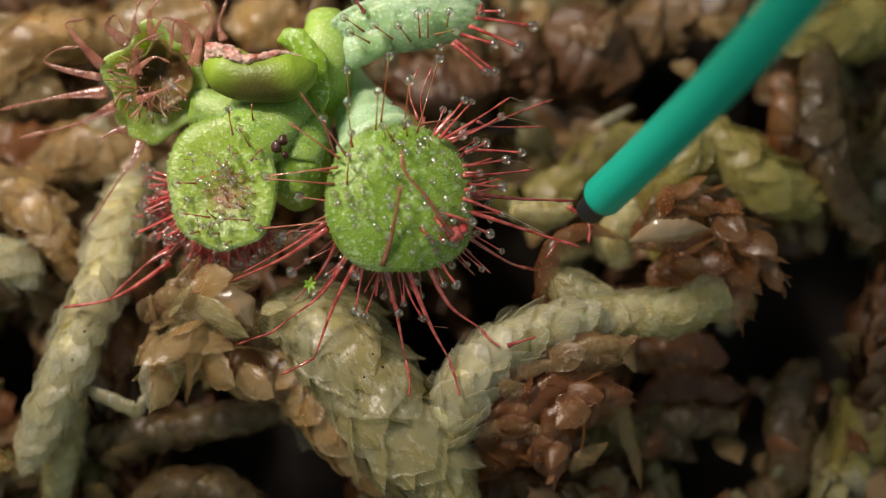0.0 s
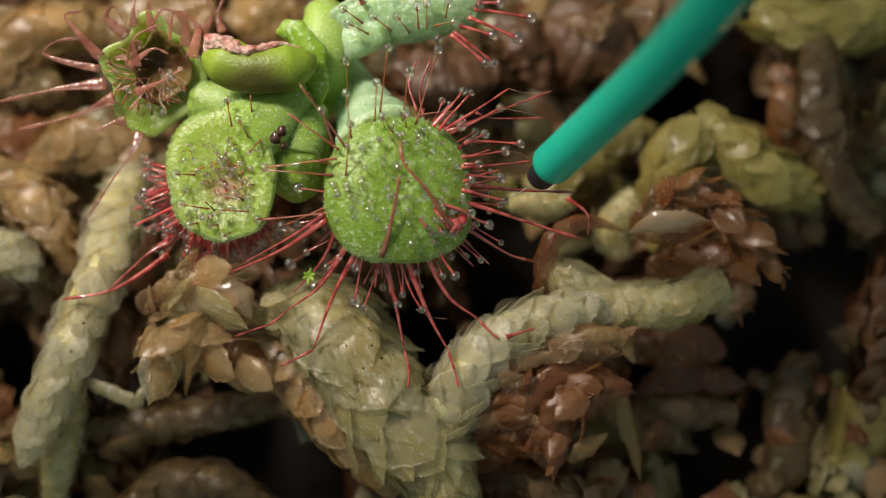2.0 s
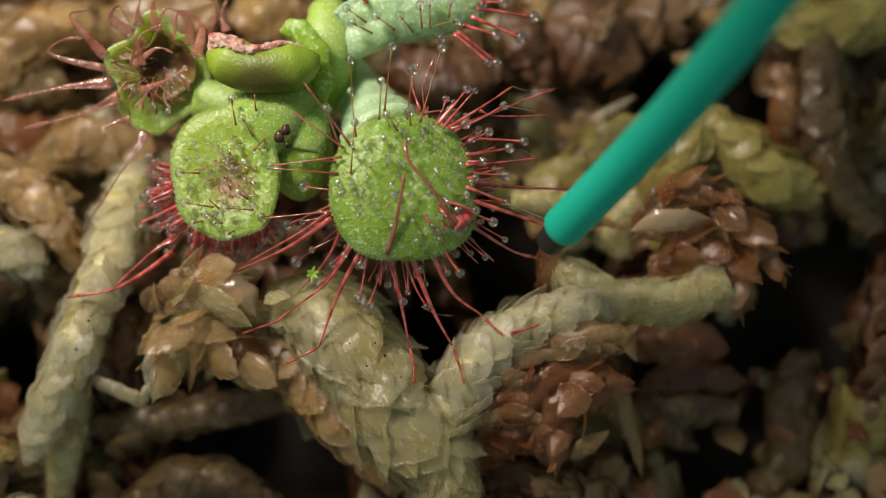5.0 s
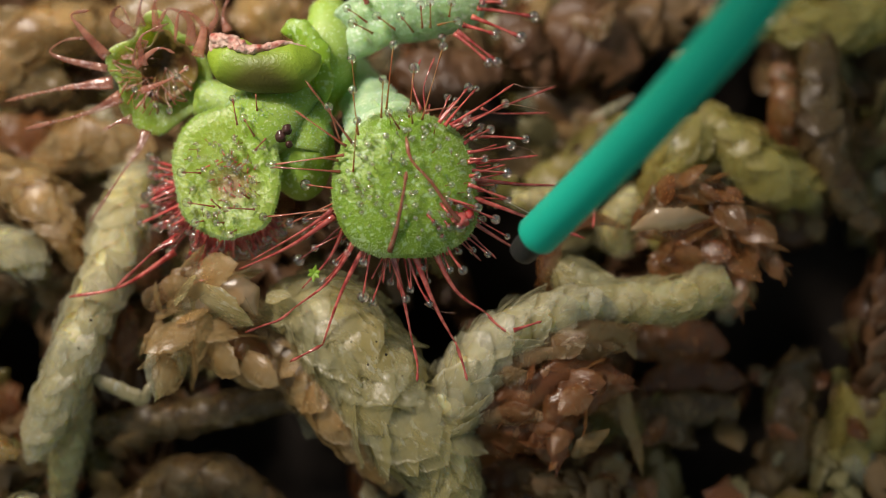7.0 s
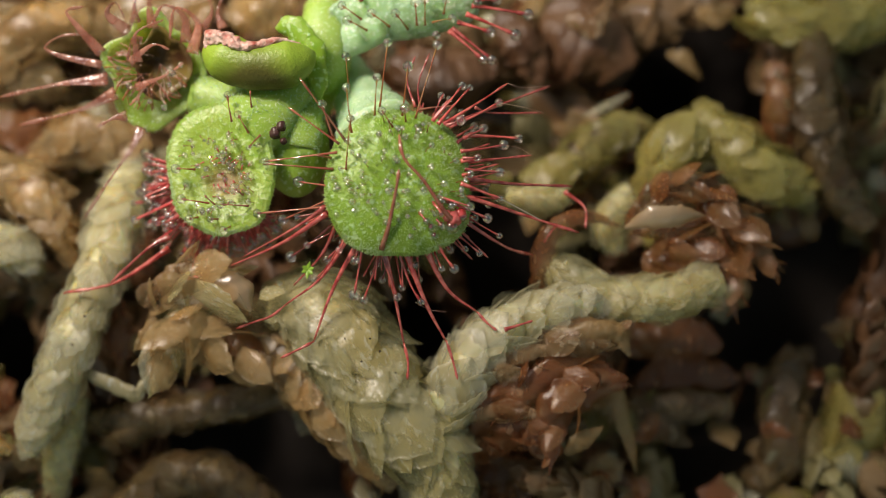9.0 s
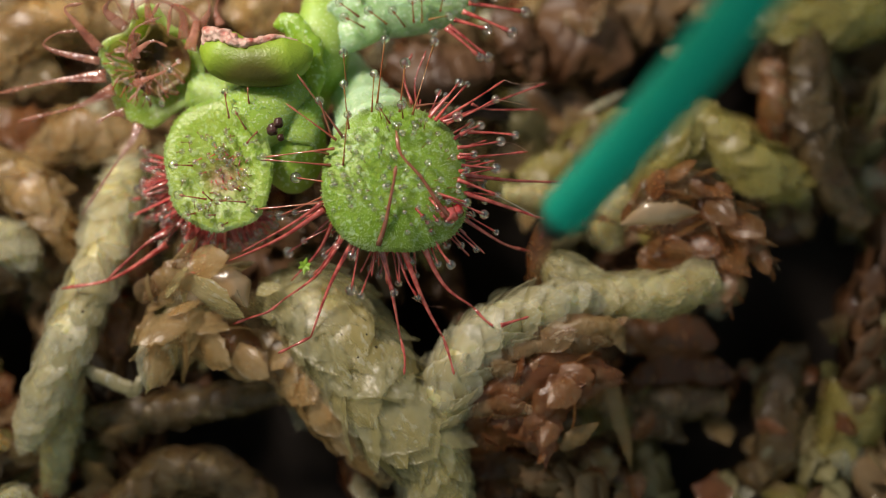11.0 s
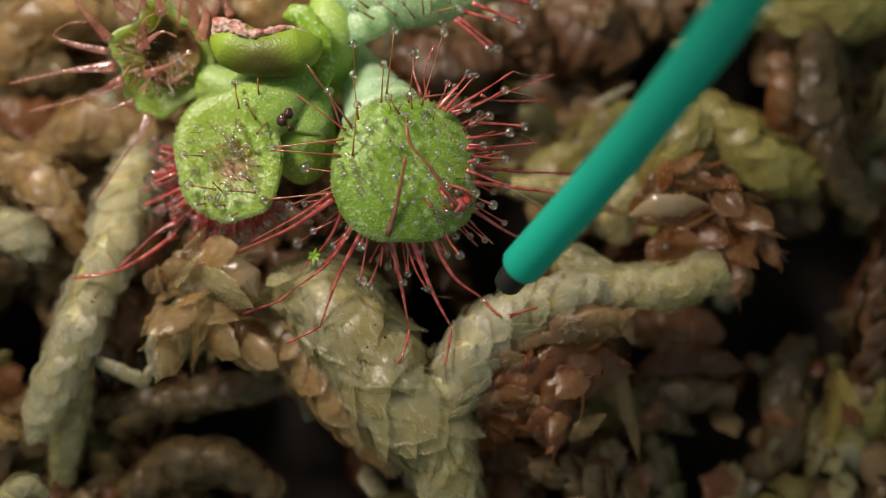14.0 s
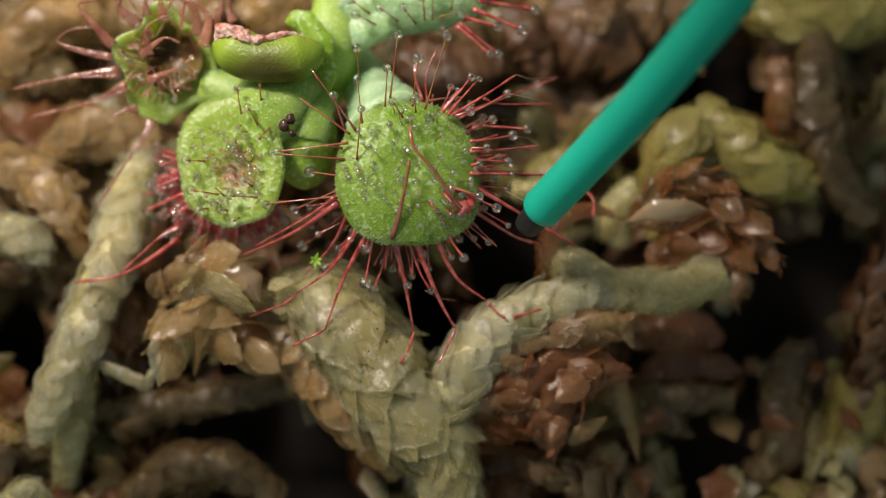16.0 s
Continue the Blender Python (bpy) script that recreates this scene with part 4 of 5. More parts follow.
part("petiole", tube(bmesh.new(), [(-6.31, 8.30, -1.00), (-7.71, 6.37, 0.43), (-8.91, 5.31, 1.01)], [0.9, 1.5, 1.6], 12, 16, 0.1, 0.6), LEAF_PALE, side_leaf)
part("petiole", tube(bmesh.new(), [(-5.87, 10.24, -2.00), (-4.52, 9.90, -1.40), (-2.68, 10.60, -0.80)], [1.2, 1.2, 1.0], 12, 16, 0.1, 0.6), LEAF_MINT, top_leaf)
part("petiole", tube(bmesh.new(), [(-6.92, 7.10, -2.00), (-9.15, 6.75, -1.00), (-11.51, 7.15, -1.20)], [0.9, 0.9, 0.9], 12, 14, 0.1, 0.6), LEAF_PALE, curled_leaf)
part("petiole", tube(bmesh.new(), [(-6.18, 6.75, -1.00), (-6.48, 5.64, 0.00), (-6.67, 4.61, 0.14)], [0.9, 1.1, 1.2], 12, 14, 0.1, 0.6), LEAF_PALE, back_leaf)
part("crown", tube(bmesh.new(), [(-7.30, 5.49, -9.50), (-6.72, 6.64, -6.00), (-5.91, 8.21, -2.60), (-5.45, 9.93, -1.60), (-5.61, 11.29, -2.00)], [0.7, 1.0, 1.6, 1.3, 0.9], 14, 16, 0.15), LEAF_PALE, plant, "pale green growing point")
fold = part("young_leaf", ribbon(bmesh.new(), [(-7.55, 9.95, 0.10), (-6.85, 9.85, 0.35), (-6.15, 9.00, 0.45), (-5.75, 7.90, 0.35), (-5.55, 6.70, 0.10)], [0.25, 0.62, 0.62, 0.5, 0.3], 75, -25, 25, 0.04, 0.25, 40, 15), LEAF, plant,
            "folded green young leaf with a fuzzy edge", (-6.5, 9.0, 0.3))
bud = part("young_leaf", tube(bmesh.new(), [(-10.28, 9.05, 1.15), (-9.64, 8.55, 1.37), (-8.74, 8.14, 1.51), (-7.80, 8.12, 1.48), (-6.86, 8.26, 1.40), (-6.19, 8.48, 1.20), (-5.74, 8.76, 0.90)],
                             [0.62, 1.1, 1.04, 1.13, 1.14, 0.75, 0.12], 40, 28, 0.05, 0.95), BUD, plant, "kidney-shaped rolled young leaf with a pink rim", (-8.36, 8.28, 1.44))
part("rolled_rim", tube(bmesh.new(), [(-10.42, 8.90, 1.60), (-10.12, 9.30, 1.95), (-9.50, 9.22, 2.20), (-8.85, 8.86, 2.30), (-8.15, 8.94, 2.24), (-7.20, 9.16, 2.05), (-6.30, 9.05, 1.58)],
                        [0.16, 0.34, 0.35, 0.28, 0.19, 0.15, 0.05], 80, 26, 0.5, 0.9, 4.2), PINK, bud, "pink rim of rolled-in glands")

# tentacles: a stalk with a swollen gland at its end, some with a drop of dew
DROP = bpy.data.meshes.new("dew_drop")
ball = bmesh.new()
bmesh.ops.create_icosphere(ball, subdivisions=3, radius=1.0)
ball.to_mesh(DROP)
ball.free()
DROP.materials.append(DEW)
DROP.shade_smooth()
DROP_THIN = DROP.copy()
DROP_THIN.materials[0] = DEW_THIN
dice = random.Random(17)


def dew(parent, at, r, mesh=None):
    s = r * 1.0 / 1000
    return link_part("dew_drop", mesh or DROP, parent, at, Matrix.Diagonal((s, s, s * dice.uniform(0.95, 1.1), 1)))


def tentacle(leaf, pts, r=0.07, drop=0.0, mat=None, gland=1.6, label="", fat=False, mesh=None, root=1.0):
    """Tapered stalk along pts in board millimetres; drop: radius of the dew at its end."""
    end = Vector(pts[-1])
    path = pts if len(pts) > 2 else [pts[0], (Vector(pts[0]) + end) / 2 + Vector((0, 0, 0.15)), pts[-1]]
    steps = 12
    r *= 0.68 if r > 0.05 else 0.75
    knob = gland if fat or len(pts) < 3 else min(gland, 1.25)
    radii = [r * (0.8 + 1.5 * root), r * (0.8 + 0.9 * root), r * 1.5, r * 1.35, r * 1.2, r * 1.05, r * 0.95, r * 0.85, r * 0.75, r * knob, r * knob, r * 0.4]
    ob = part("tentacle", tube(bmesh.new(), path, radii, steps, 7), mat or RED, leaf, label, Vector(pts[0]))
    if drop:
        dew(ob, end, drop, mesh)
    return ob


def broad_tentacle(leaf, pts, r):
    """A flat tapering tentacle, wide at its foot, with a small club at its end."""
    radii = [r * 2.6, r * 2.3, r * 1.9, r * 1.5, r * 1.15, r * 0.85, r * 0.62, r * 0.48, r * 0.42, r * 0.8, r * 0.75, r * 0.2]
    return part("tentacle", tube(bmesh.new(), pts, radii, 22, 10, 0.12, 0.3, 2.5), TENTACLE_BROAD, leaf, "flat translucent russet tentacle", Vector(pts[0]))


# front leaf, fringe towards the light side and upwards
F = front_leaf
for base, tip, drop in (
        ((-3.97, 5.05, 2.88), (-4.17, 6.97, 3.31), 0.19), ((-4.21, 3.45, 3.02), (-3.97, 5.60, 3.74), 0.18), ((-4.14, 7.21, 2.16), (-4.24, 8.41, 2.45), 0.2),
        ((-2.97, 5.79, 2.88), (-2.85, 7.41, 3.31), 0.19), ((-2.76, 6.19, 2.45), (-2.41, 8.99, 2.59), 0.2), ((-2.18, 5.29, 3.02), (-2.63, 5.96, 3.46), 0.18),
        ((-1.77, 5.81, 2.59), (-1.52, 7.94, 2.74), 0.24), ((-1.21, 5.70, 2.45), (-0.25, 8.98, 1.87), 0.22), ((-1.62, 5.54, 2.88), (-1.66, 6.08, 3.17), 0.22)):
    tentacle(F, [base, tip], 0.035, drop, STALK_GREEN)
for base, tip, drop in (
        ((-4.51, 4.56, 2.88), (-6.68, 6.12, 3.31), 0.0), ((-4.59, 4.19, 2.88), (-7.75, 3.82, 2.45), 0.2), ((-4.76, 4.81, 2.88), (-5.21, 6.23, 3.46), 0.2),
        ((-4.22, 4.68, 2.88), (-6.17, 7.36, 3.60), 0.0), ((-4.77, 3.47, 2.74), (-7.85, 3.73, 2.45), 0.0), ((-4.90, 2.73, 2.59), (-6.34, 2.95, 2.16), 0.25),
        ((-4.78, 1.87, 2.59), (-8.03, 1.56, 2.16), 0.0), ((-4.78, 2.24, 2.59), (-7.08, 1.27, 1.73), 0.24), ((-4.89, 3.96, 2.74), (-5.47, 4.05, 3.17), 0.0)):
    tentacle(F, [base, tip], 0.045, drop, RUSSET)
for base, mid, tip, drop in (
        ((-0.47, 5.58, 2.45), (0.27, 6.44, 2.45), (0.84, 7.14, 2.30), 0.2), ((-0.22, 5.45, 2.45), (0.40, 6.21, 2.30), (1.19, 7.08, 2.16), 0.15),
        ((0.02, 5.45, 2.45), (1.63, 6.47, 2.16), (2.84, 7.29, 1.87), 0.0), ((0.27, 5.33, 2.45), (1.38, 5.83, 2.30), (2.45, 6.42, 2.16), 0.2),
        ((0.15, 5.38, 2.74), (0.52, 5.49, 2.88), (0.76, 5.59, 2.88), 0.24), ((0.89, 4.85, 2.30), (1.38, 5.09, 2.30), (1.78, 5.28, 2.16), 0.21),
        ((0.76, 4.27, 2.45), (1.63, 4.37, 2.45), (2.67, 4.55, 2.30), 0.23), ((0.77, 3.86, 2.16), (2.14, 3.95, 1.87), (3.90, 4.15, 1.44), 0.0),
        ((0.89, 3.96, 2.59), (1.18, 3.96, 2.74), (1.50, 3.98, 2.74), 0.18), ((0.94, 3.48, 2.45), (1.63, 3.43, 2.45), (2.47, 3.36, 2.30), 0.24),
        ((0.89, 3.23, 2.59), (1.08, 3.26, 2.88), (1.18, 3.26, 2.88), 0.18), ((1.15, 5.03, 1.44), (2.41, 4.99, 1.30), (3.36, 4.91, 1.30), 0.21),
        ((0.65, 5.64, 1.58), (2.93, 6.59, 0.72), (4.86, 7.36, 0.14), 0.0)):
    tentacle(F, [base, mid, tip], 0.07, drop, RED)
tentacle(F, [(1.41, 6.30, 1.15), (2.17, 6.08, 0.86), (4.53, 6.14, 0.14)], 0.05, 0, RED)
tentacle(F, [(-1.10, 6.13, 1.73), (-0.35, 6.25, 1.73), (0.52, 6.30, 1.73)], 0.05, 0.0, RUSSET)
# long ones that lie over the gap to the moss
stretched = tentacle(F, [(0.77, 2.87, 2.30), (1.63, 2.55, 2.30), (2.53, 2.20, 2.16)], 0.085, 0.16, RED, label="taut red tentacle with a stretched drop")
tentacle(F, [(0.89, 3.13, 2.02), (2.90, 2.90, 1.44), (4.43, 2.84, 1.01), (5.76, 2.80, 0.72)], 0.09, 0.0, RED)
long_arm = tentacle(F, [(0.77, 2.38, 2.16), (2.39, 1.89, 1.73), (4.44, 1.24, 0.86), (6.12, 0.74, 0.29)], 0.10, 0.0, RED, label="long glossy red tentacle resting on the moss")
tentacle(F, [(5.58, 2.61, -1.00), (6.45, 1.88, -0.60), (6.45, 0.92, -0.20)], 0.08, 0.0, RED, 1.5)
tentacle(F, [(0.52, 1.52, 1.87), (1.65, 0.78, 1.44), (2.94, 0.03, 0.58), (4.10, -0.28, -0.40)], 0.10, 0.0, RED, 1.2)
tentacle(F, [(5.17, 1.11, -0.60), (4.82, 0.67, -0.40), (4.57, 0.28, -0.40)], 0.06, 0.0, RED, 1.2)
tentacle(F, [(0.15, 2.11, 2.88), (1.13, 1.69, 2.88), (1.94, 1.33, 2.74)], 0.08, 0.22, RED)
tentacle(F, [(-0.10, 2.23, 3.02), (0.59, 2.03, 3.17), (1.17, 1.84, 3.02)], 0.06, 0.21, RED)
# two that lie bent over the leaf
tentacle(F, [(0.52, 1.13, 2.88), (0.02, 1.68, 3.46), (-0.82, 2.93, 3.89), (-1.67, 3.89, 4.03), (-1.89, 4.92, 3.74)], 0.11, 0.0, RUSSET, 1.3, "russet tentacle bent in over the leaf")
tentacle(F, [(-2.67, 0.02, 2.88), (-2.34, 1.00, 3.46), (-1.98, 2.68, 4.03), (-1.88, 3.40, 4.03)], 0.11, 0.0, RUSSET, 1.5, "russet tentacle bent in over the leaf")
# lower fringe
below = [
    ((-0.35, 0.27, 2.30), (0.02, -0.22, 2.45), (0.49, -0.87, 2.30), 0.22, 0.09), ((-0.96, 0.15, 2.30), (0.15, -1.72, 1.58), (1.54, -2.82, 1.01), 0.0, 0.13),
    ((-1.71, 0.02, 2.30), (-1.53, -0.42, 2.30), (-1.21, -0.72, 2.16), 0.2, 0.08), ((-1.21, 0.39, 2.45), (-1.13, 0.22, 2.59), (-1.03, 0.17, 2.59), 0.2, 0.06),
    ((-2.08, 0.02, 2.16), (-1.47, -1.47, 1.87), (-0.97, -2.34, 1.73), 0.18, 0.08), ((-1.71, -0.22, 2.16), (-0.72, -2.47, 1.58), (0.15, -4.13, 1.01), 0.0, 0.13),
    ((-2.82, 0.02, 2.30), (-2.33, -1.21, 2.16), (-2.01, -2.11, 2.02), 0.2, 0.09), ((-2.58, -0.22, 2.16), (-2.09, -2.22, 1.73), (-1.73, -4.24, 1.30), 0.0, 0.12),
    ((-3.43, 0.27, 2.45), (-3.65, -0.72, 2.45), (-3.88, -2.00, 2.30), 0.27, 0.07), ((-3.55, 0.39, 2.45), (-3.74, -0.10, 2.59), (-3.84, -0.47, 2.59), 0.22, 0.07),
    ((-3.06, 0.27, 2.45), (-3.05, 0.12, 2.59), (-3.10, 0.02, 2.59), 0.28, 0.09), ((-4.17, 0.52, 2.45), (-4.41, 0.15, 2.59), (-4.53, -0.05, 2.59), 0.17, 0.07),
    ((-3.57, 0.27, 2.16), (-4.83, -1.72, 1.73), (-5.75, -4.12, 1.15), 0.0, 0.12), ((-3.94, 0.52, 2.16), (-5.34, -1.22, 1.58), (-7.02, -2.49, 1.01), 0.0, 0.1),
    ((-4.56, 1.02, 2.16), (-5.34, -0.22, 1.58), (-6.63, -1.61, 1.15), 0.0, 0.1), ((-5.05, 1.26, 2.16), (-7.08, 0.27, 1.73), (-9.41, -0.73, 1.01), 0.0, 0.12),
    ((-5.17, 1.51, 2.30), (-6.57, 0.90, 1.87), (-8.87, -0.35, 1.30), 0.0, 0.09), ((-4.58, 1.02, 1.87), (-5.85, 0.28, 1.44), (-6.76, -0.35, 1.15), 0.26, 0.06),
    ((-4.08, 0.52, 1.87), (-5.10, -0.73, 1.44), (-5.68, -1.36, 1.15), 0.24, 0.06)]
for base, mid, tip, drop, r in below:
    tentacle(F, [Vector(base) + Vector((0, 0.3, 0.35)), mid, tip], r, drop, RED, 1.6 if drop else 0.6)
for i in range(34):
    a = radians(dice.uniform(195, 330))
    c = Vector((-1.99, 2.88, 1.87)) + Vector((3.0 * math.cos(a), 3.1 * math.sin(a), dice.uniform(-0.9, 0.3)))
    out = Vector((math.cos(a) + dice.uniform(-0.25, 0.25), math.sin(a) + dice.uniform(-0.25, 0.25), dice.uniform(-0.5, 0.1))) * dice.uniform(0.5, 1.9)
    tentacle(F, [c, c + out * 0.5 + Vector((0, 0, 0.1)), c + out], 0.06, dice.choice((0, 0.17, 0.2)), RED)
for i in range(26):
    a = radians(dice.uniform(-30, 75))
    c = Vector((-1.99, 2.89, 1.73)) + Vector((3.05 * math.cos(a), 3.1 * math.sin(a), dice.uniform(-0.9, 0.3)))
    out = Vector((math.cos(a) + dice.uniform(-0.2, 0.2), math.sin(a) + dice.uniform(-0.2, 0.2), dice.uniform(-0.6, 0.1))) * dice.uniform(0.5, 1.6)
    tentacle(F, [c, c + out * 0.5 + Vector((0, 0, 0.1)), c + out], 0.055, dice.choice((0, 0.15, 0.18)), RED)
# ends that lie on the moss
end_a = tentacle(F, [(-1.73, -4.18, 1.37), (-1.55, -4.98, 1.44), (-1.57, -5.77, 1.58)], 0.08, 0.0, RED, 1.5, root=0)
end_b = tentacle(F, [(0.15, -4.07, 1.15), (0.45, -4.99, 1.30), (0.65, -5.78, 1.44)], 0.08, 0.0, RED, 1.5, root=0)
tentacle(F, [(1.53, -2.81, 1.15), (1.96, -3.28, 1.30), (2.40, -3.63, 1.37)], 0.08, 0.0, RED, 1.2, root=0)
tentacle(F, [(2.73, -3.58, 1.30), (3.41, -3.36, 1.30), (3.99, -3.19, 1.22)], 0.08, 0.0, RED, 1.3)
tentacle(F, [(-5.70, -4.08, 1.87), (-6.30, -4.39, 2.02), (-7.15, -4.81, 1.73)], 0.08, 0.0, RED, 1.3, root=0)
tentacle(F, [(-6.98, -2.48, 1.44), (-7.62, -2.98, 1.30), (-8.41, -3.25, 1.01), (-9.25, -3.56, 0.72)], 0.07, 0.0, RED, 1.3, root=0)
# clustered glands at the corner of the blade
for p, r in (((0.39, 0.96, 2.74), 0.32), ((-0.05, 1.00, 3.02), 0.2), ((-0.47, 0.91, 3.02), 0.22), ((-0.71, 1.19, 3.31), 0.15), ((-0.05, 1.54, 3.31), 0.16), ((-0.34, 0.56, 2.88), 0.2), ((0.84, 1.40, 2.74), 0.22)):
    tentacle(F, [Vector(p) + Vector((-0.4, 0.5, -0.4)), p], 0.08, r, RED)
for p, r in (((0.44, 1.30, 2.81), 0.34), ((0.15, 1.45, 2.95), 0.24), ((0.79, 1.55, 2.74), 0.22)):
    bm = bmesh.new()
    bmesh.ops.create_icosphere(bm, subdivisions=3, radius=r)
    for v in bm.verts:
        v.co = v.co * (1 + 0.4 * noise.noise(v.co * 4 + Vector(p))) + Vector(p)
    part("gland_head", bm, CRIMSON, F, "crimson glands massed at the rim")
# short glands all over the face
for _ in range(95):
    a, q = dice.uniform(0, 6.283), math.sqrt(dice.uniform(0, 0.85))
    c = Vector((-1.98, 2.87, 2.30)) + Vector((q * 3.0 * math.cos(a), q * 3.0 * math.sin(a), cushion(q, a) - 0.05))
    out = Vector((math.cos(a) * q, math.sin(a) * q, 0)) * dice.uniform(0, 0.5) + Vector((dice.uniform(-0.12, 0.12), dice.uniform(-0.12, 0.12), dice.uniform(0.25, 0.6)))
    tentacle(F, [c, c + out], 0.018, dice.choice((0.1, 0.12, 0.13, 0.15, 0.17)), STALK_GREEN, 1.5, mesh=DROP_THIN)

# fine fuzz of papillae over the face and rim
def fuzz(name, leaf, center, rx, ry, prof, material, count, size, square=2.5, rim=0.45, turn=(0, 0, 0), rough=0.05, seed=0.0):
    bm = bmesh.new()
    rot = Euler([radians(a) for a in turn]).to_matrix()
    for k in range(count):
        a = dice.uniform(0, 6.283)
        q = dice.uniform(0.93, 1.0) if dice.random() < rim else math.sqrt(dice.uniform(0, 0.95))
        e = (abs(math.cos(a)) ** square + abs(math.sin(a)) ** square) ** (-1 / square)
        e *= 1 + rough * noise.noise((math.cos(a) * 1.7 + seed, math.sin(a) * 1.7, seed))
        z = prof(q, a) + 0.06 * noise.noise((q * 6 * math.cos(a) + seed, q * 6 * math.sin(a), 7.7))
        p = Vector(center) + rot @ Vector((q * rx * e * math.cos(a), q * ry * e * math.sin(a), z - 0.01))
        d = Vector((math.cos(a) * q * q, math.sin(a) * q * q, 0.9 * (1.05 - q ** 3) + 0.1)) + Vector((dice.uniform(-0.4, 0.4), dice.uniform(-0.4, 0.4), 0))
        d = (rot @ d).normalized() * size * dice.uniform(0.6, 1.5)
        s = d.orthogonal().normalized() * size * 0.17
        t = d.cross(s).normalized() * size * 0.17
        tip = bm.verts.new(p + d)
        foot = [bm.verts.new(p + s), bm.verts.new(p + t), bm.verts.new(p - s), bm.verts.new(p - t)]
        for i in range(4):
            bm.faces.new((foot[i], foot[(i + 1) % 4], tip))
    return tagged(part(name, bm, material, leaf, "fine pale green fuzz"), kind="stuff")


fuzz("leaf_fuzz", F, (-1.98, 2.87, 2.30), 3.15, 3.2, cushion, LEAF_FUZZ, 6000, 0.105, rim=0.33, turn=(-8, 6, 4), rough=0.08, seed=1.3)



def stalk_fuzz(leaf, pts, radii, count, squash):
    """Fine papillae over a leaf stalk."""
    bm = bmesh.new()
    path = spline(pts, 40)
    fr = frames_along(path)
    for _ in range(count):
        k = dice.randint(1, 39)
        a = dice.uniform(0, math.pi)
        r = value(radii, k / 40)
        d = fr[k][1] * math.cos(a) + fr[k][2] * math.sin(a)
        p = path[k] + fr[k][1] * math.cos(a) * r * 0.99 + fr[k][2] * math.sin(a) * r * squash * 0.99 + fr[k][0] * dice.uniform(-0.12, 0.12)
        d = (d + Vector((dice.uniform(-0.4, 0.4), dice.uniform(-0.4, 0.4), 0))).normalized() * dice.uniform(0.06, 0.16)
        s = d.orthogonal().normalized() * 0.028
        t = d.cross(s).normalized() * 0.028
        tip = bm.verts.new(p + d)
        foot = [bm.verts.new(p + s), bm.verts.new(p + t), bm.verts.new(p - s), bm.verts.new(p - t)]
        for i in range(4):
            bm.faces.new((foot[i], foot[(i + 1) % 4], tip))
    return tagged(part("stalk_fuzz", bm, LEAF_MINT, leaf, "fine whitish fuzz"), kind="stuff")


stalk_fuzz(front_leaf, STALK_LINE, [0.8, 1.0, 1.25, 1.7], 900, 0.6)
stalk_fuzz(side_leaf, [(-6.31, 8.30, -1.00), (-7.71, 6.37, 0.43), (-8.91, 5.31, 1.01)], [0.9, 1.5, 1.6], 500, 0.6)
stalk_fuzz(curled_leaf, [(-6.92, 7.10, -2.00), (-9.15, 6.75, -1.00), (-11.51, 7.15, -1.20)], [0.9, 0.9, 0.9], 400, 0.6)
stalk_fuzz(back_leaf, [(-6.18, 6.75, -1.00), (-6.48, 5.64, 0.00), (-6.67, 4.61, 0.14)], [0.9, 1.1, 1.2], 300, 0.6)
fuzz("leaf_fuzz", top_leaf, (-1.77, 10.88, -0.60), 3.5, 1.3, lambda q, a: 0.5 * (1 - q ** 2) + 0.1, LEAF_MINT, 1600, 0.12, 2.3, turn=(18, -5, 7), rough=0.08, seed=2.2)

# side leaf: rim and middle
S = side_leaf
fuzz("leaf_fuzz", S, (-9.75, 3.54, 1.15), 2.5, 2.95, cup, LEAF_FUZZ, 2600, 0.11, 2.2, turn=(-8, -6, 8), rough=0.1, seed=4.1)
for _ in range(46):
    a, q = dice.uniform(0, 6.283), math.sqrt(dice.uniform(0.02, 0.8))
    c = Vector((-9.75, 3.49, 1.15)) + Vector((q * 2.3 * math.cos(a), q * 2.7 * math.sin(a), cup(q, a) + 0.02))
    out = Vector((-math.cos(a) * q * 0.4 + dice.uniform(-0.2, 0.2), -math.sin(a) * q * 0.4 + dice.uniform(-0.2, 0.2), dice.uniform(0.3, 0.6)))
    tentacle(S, [c, c + out], 0.02, dice.choice((0.1, 0.11, 0.13, 0.15)), STALK_GREEN, 2.0, mesh=DROP_THIN)
for _ in range(34):
    a, q = dice.uniform(0, 6.283), math.sqrt(dice.uniform(0.0, 0.28))
    c = Vector((-9.69, 3.09, 1.15)) + Vector((q * 2.3 * math.cos(a), q * 2.4 * math.sin(a), cup(q, a) + 0.02))
    out = Vector((dice.uniform(-0.3, 0.3), dice.uniform(-0.3, 0.3), dice.uniform(0.1, 0.35)))
    tentacle(S, [c, c + out], 0.026, dice.choice((0, 0.1, 0.12, 0.15)), CRIMSON, 2.0, mesh=DROP_THIN)
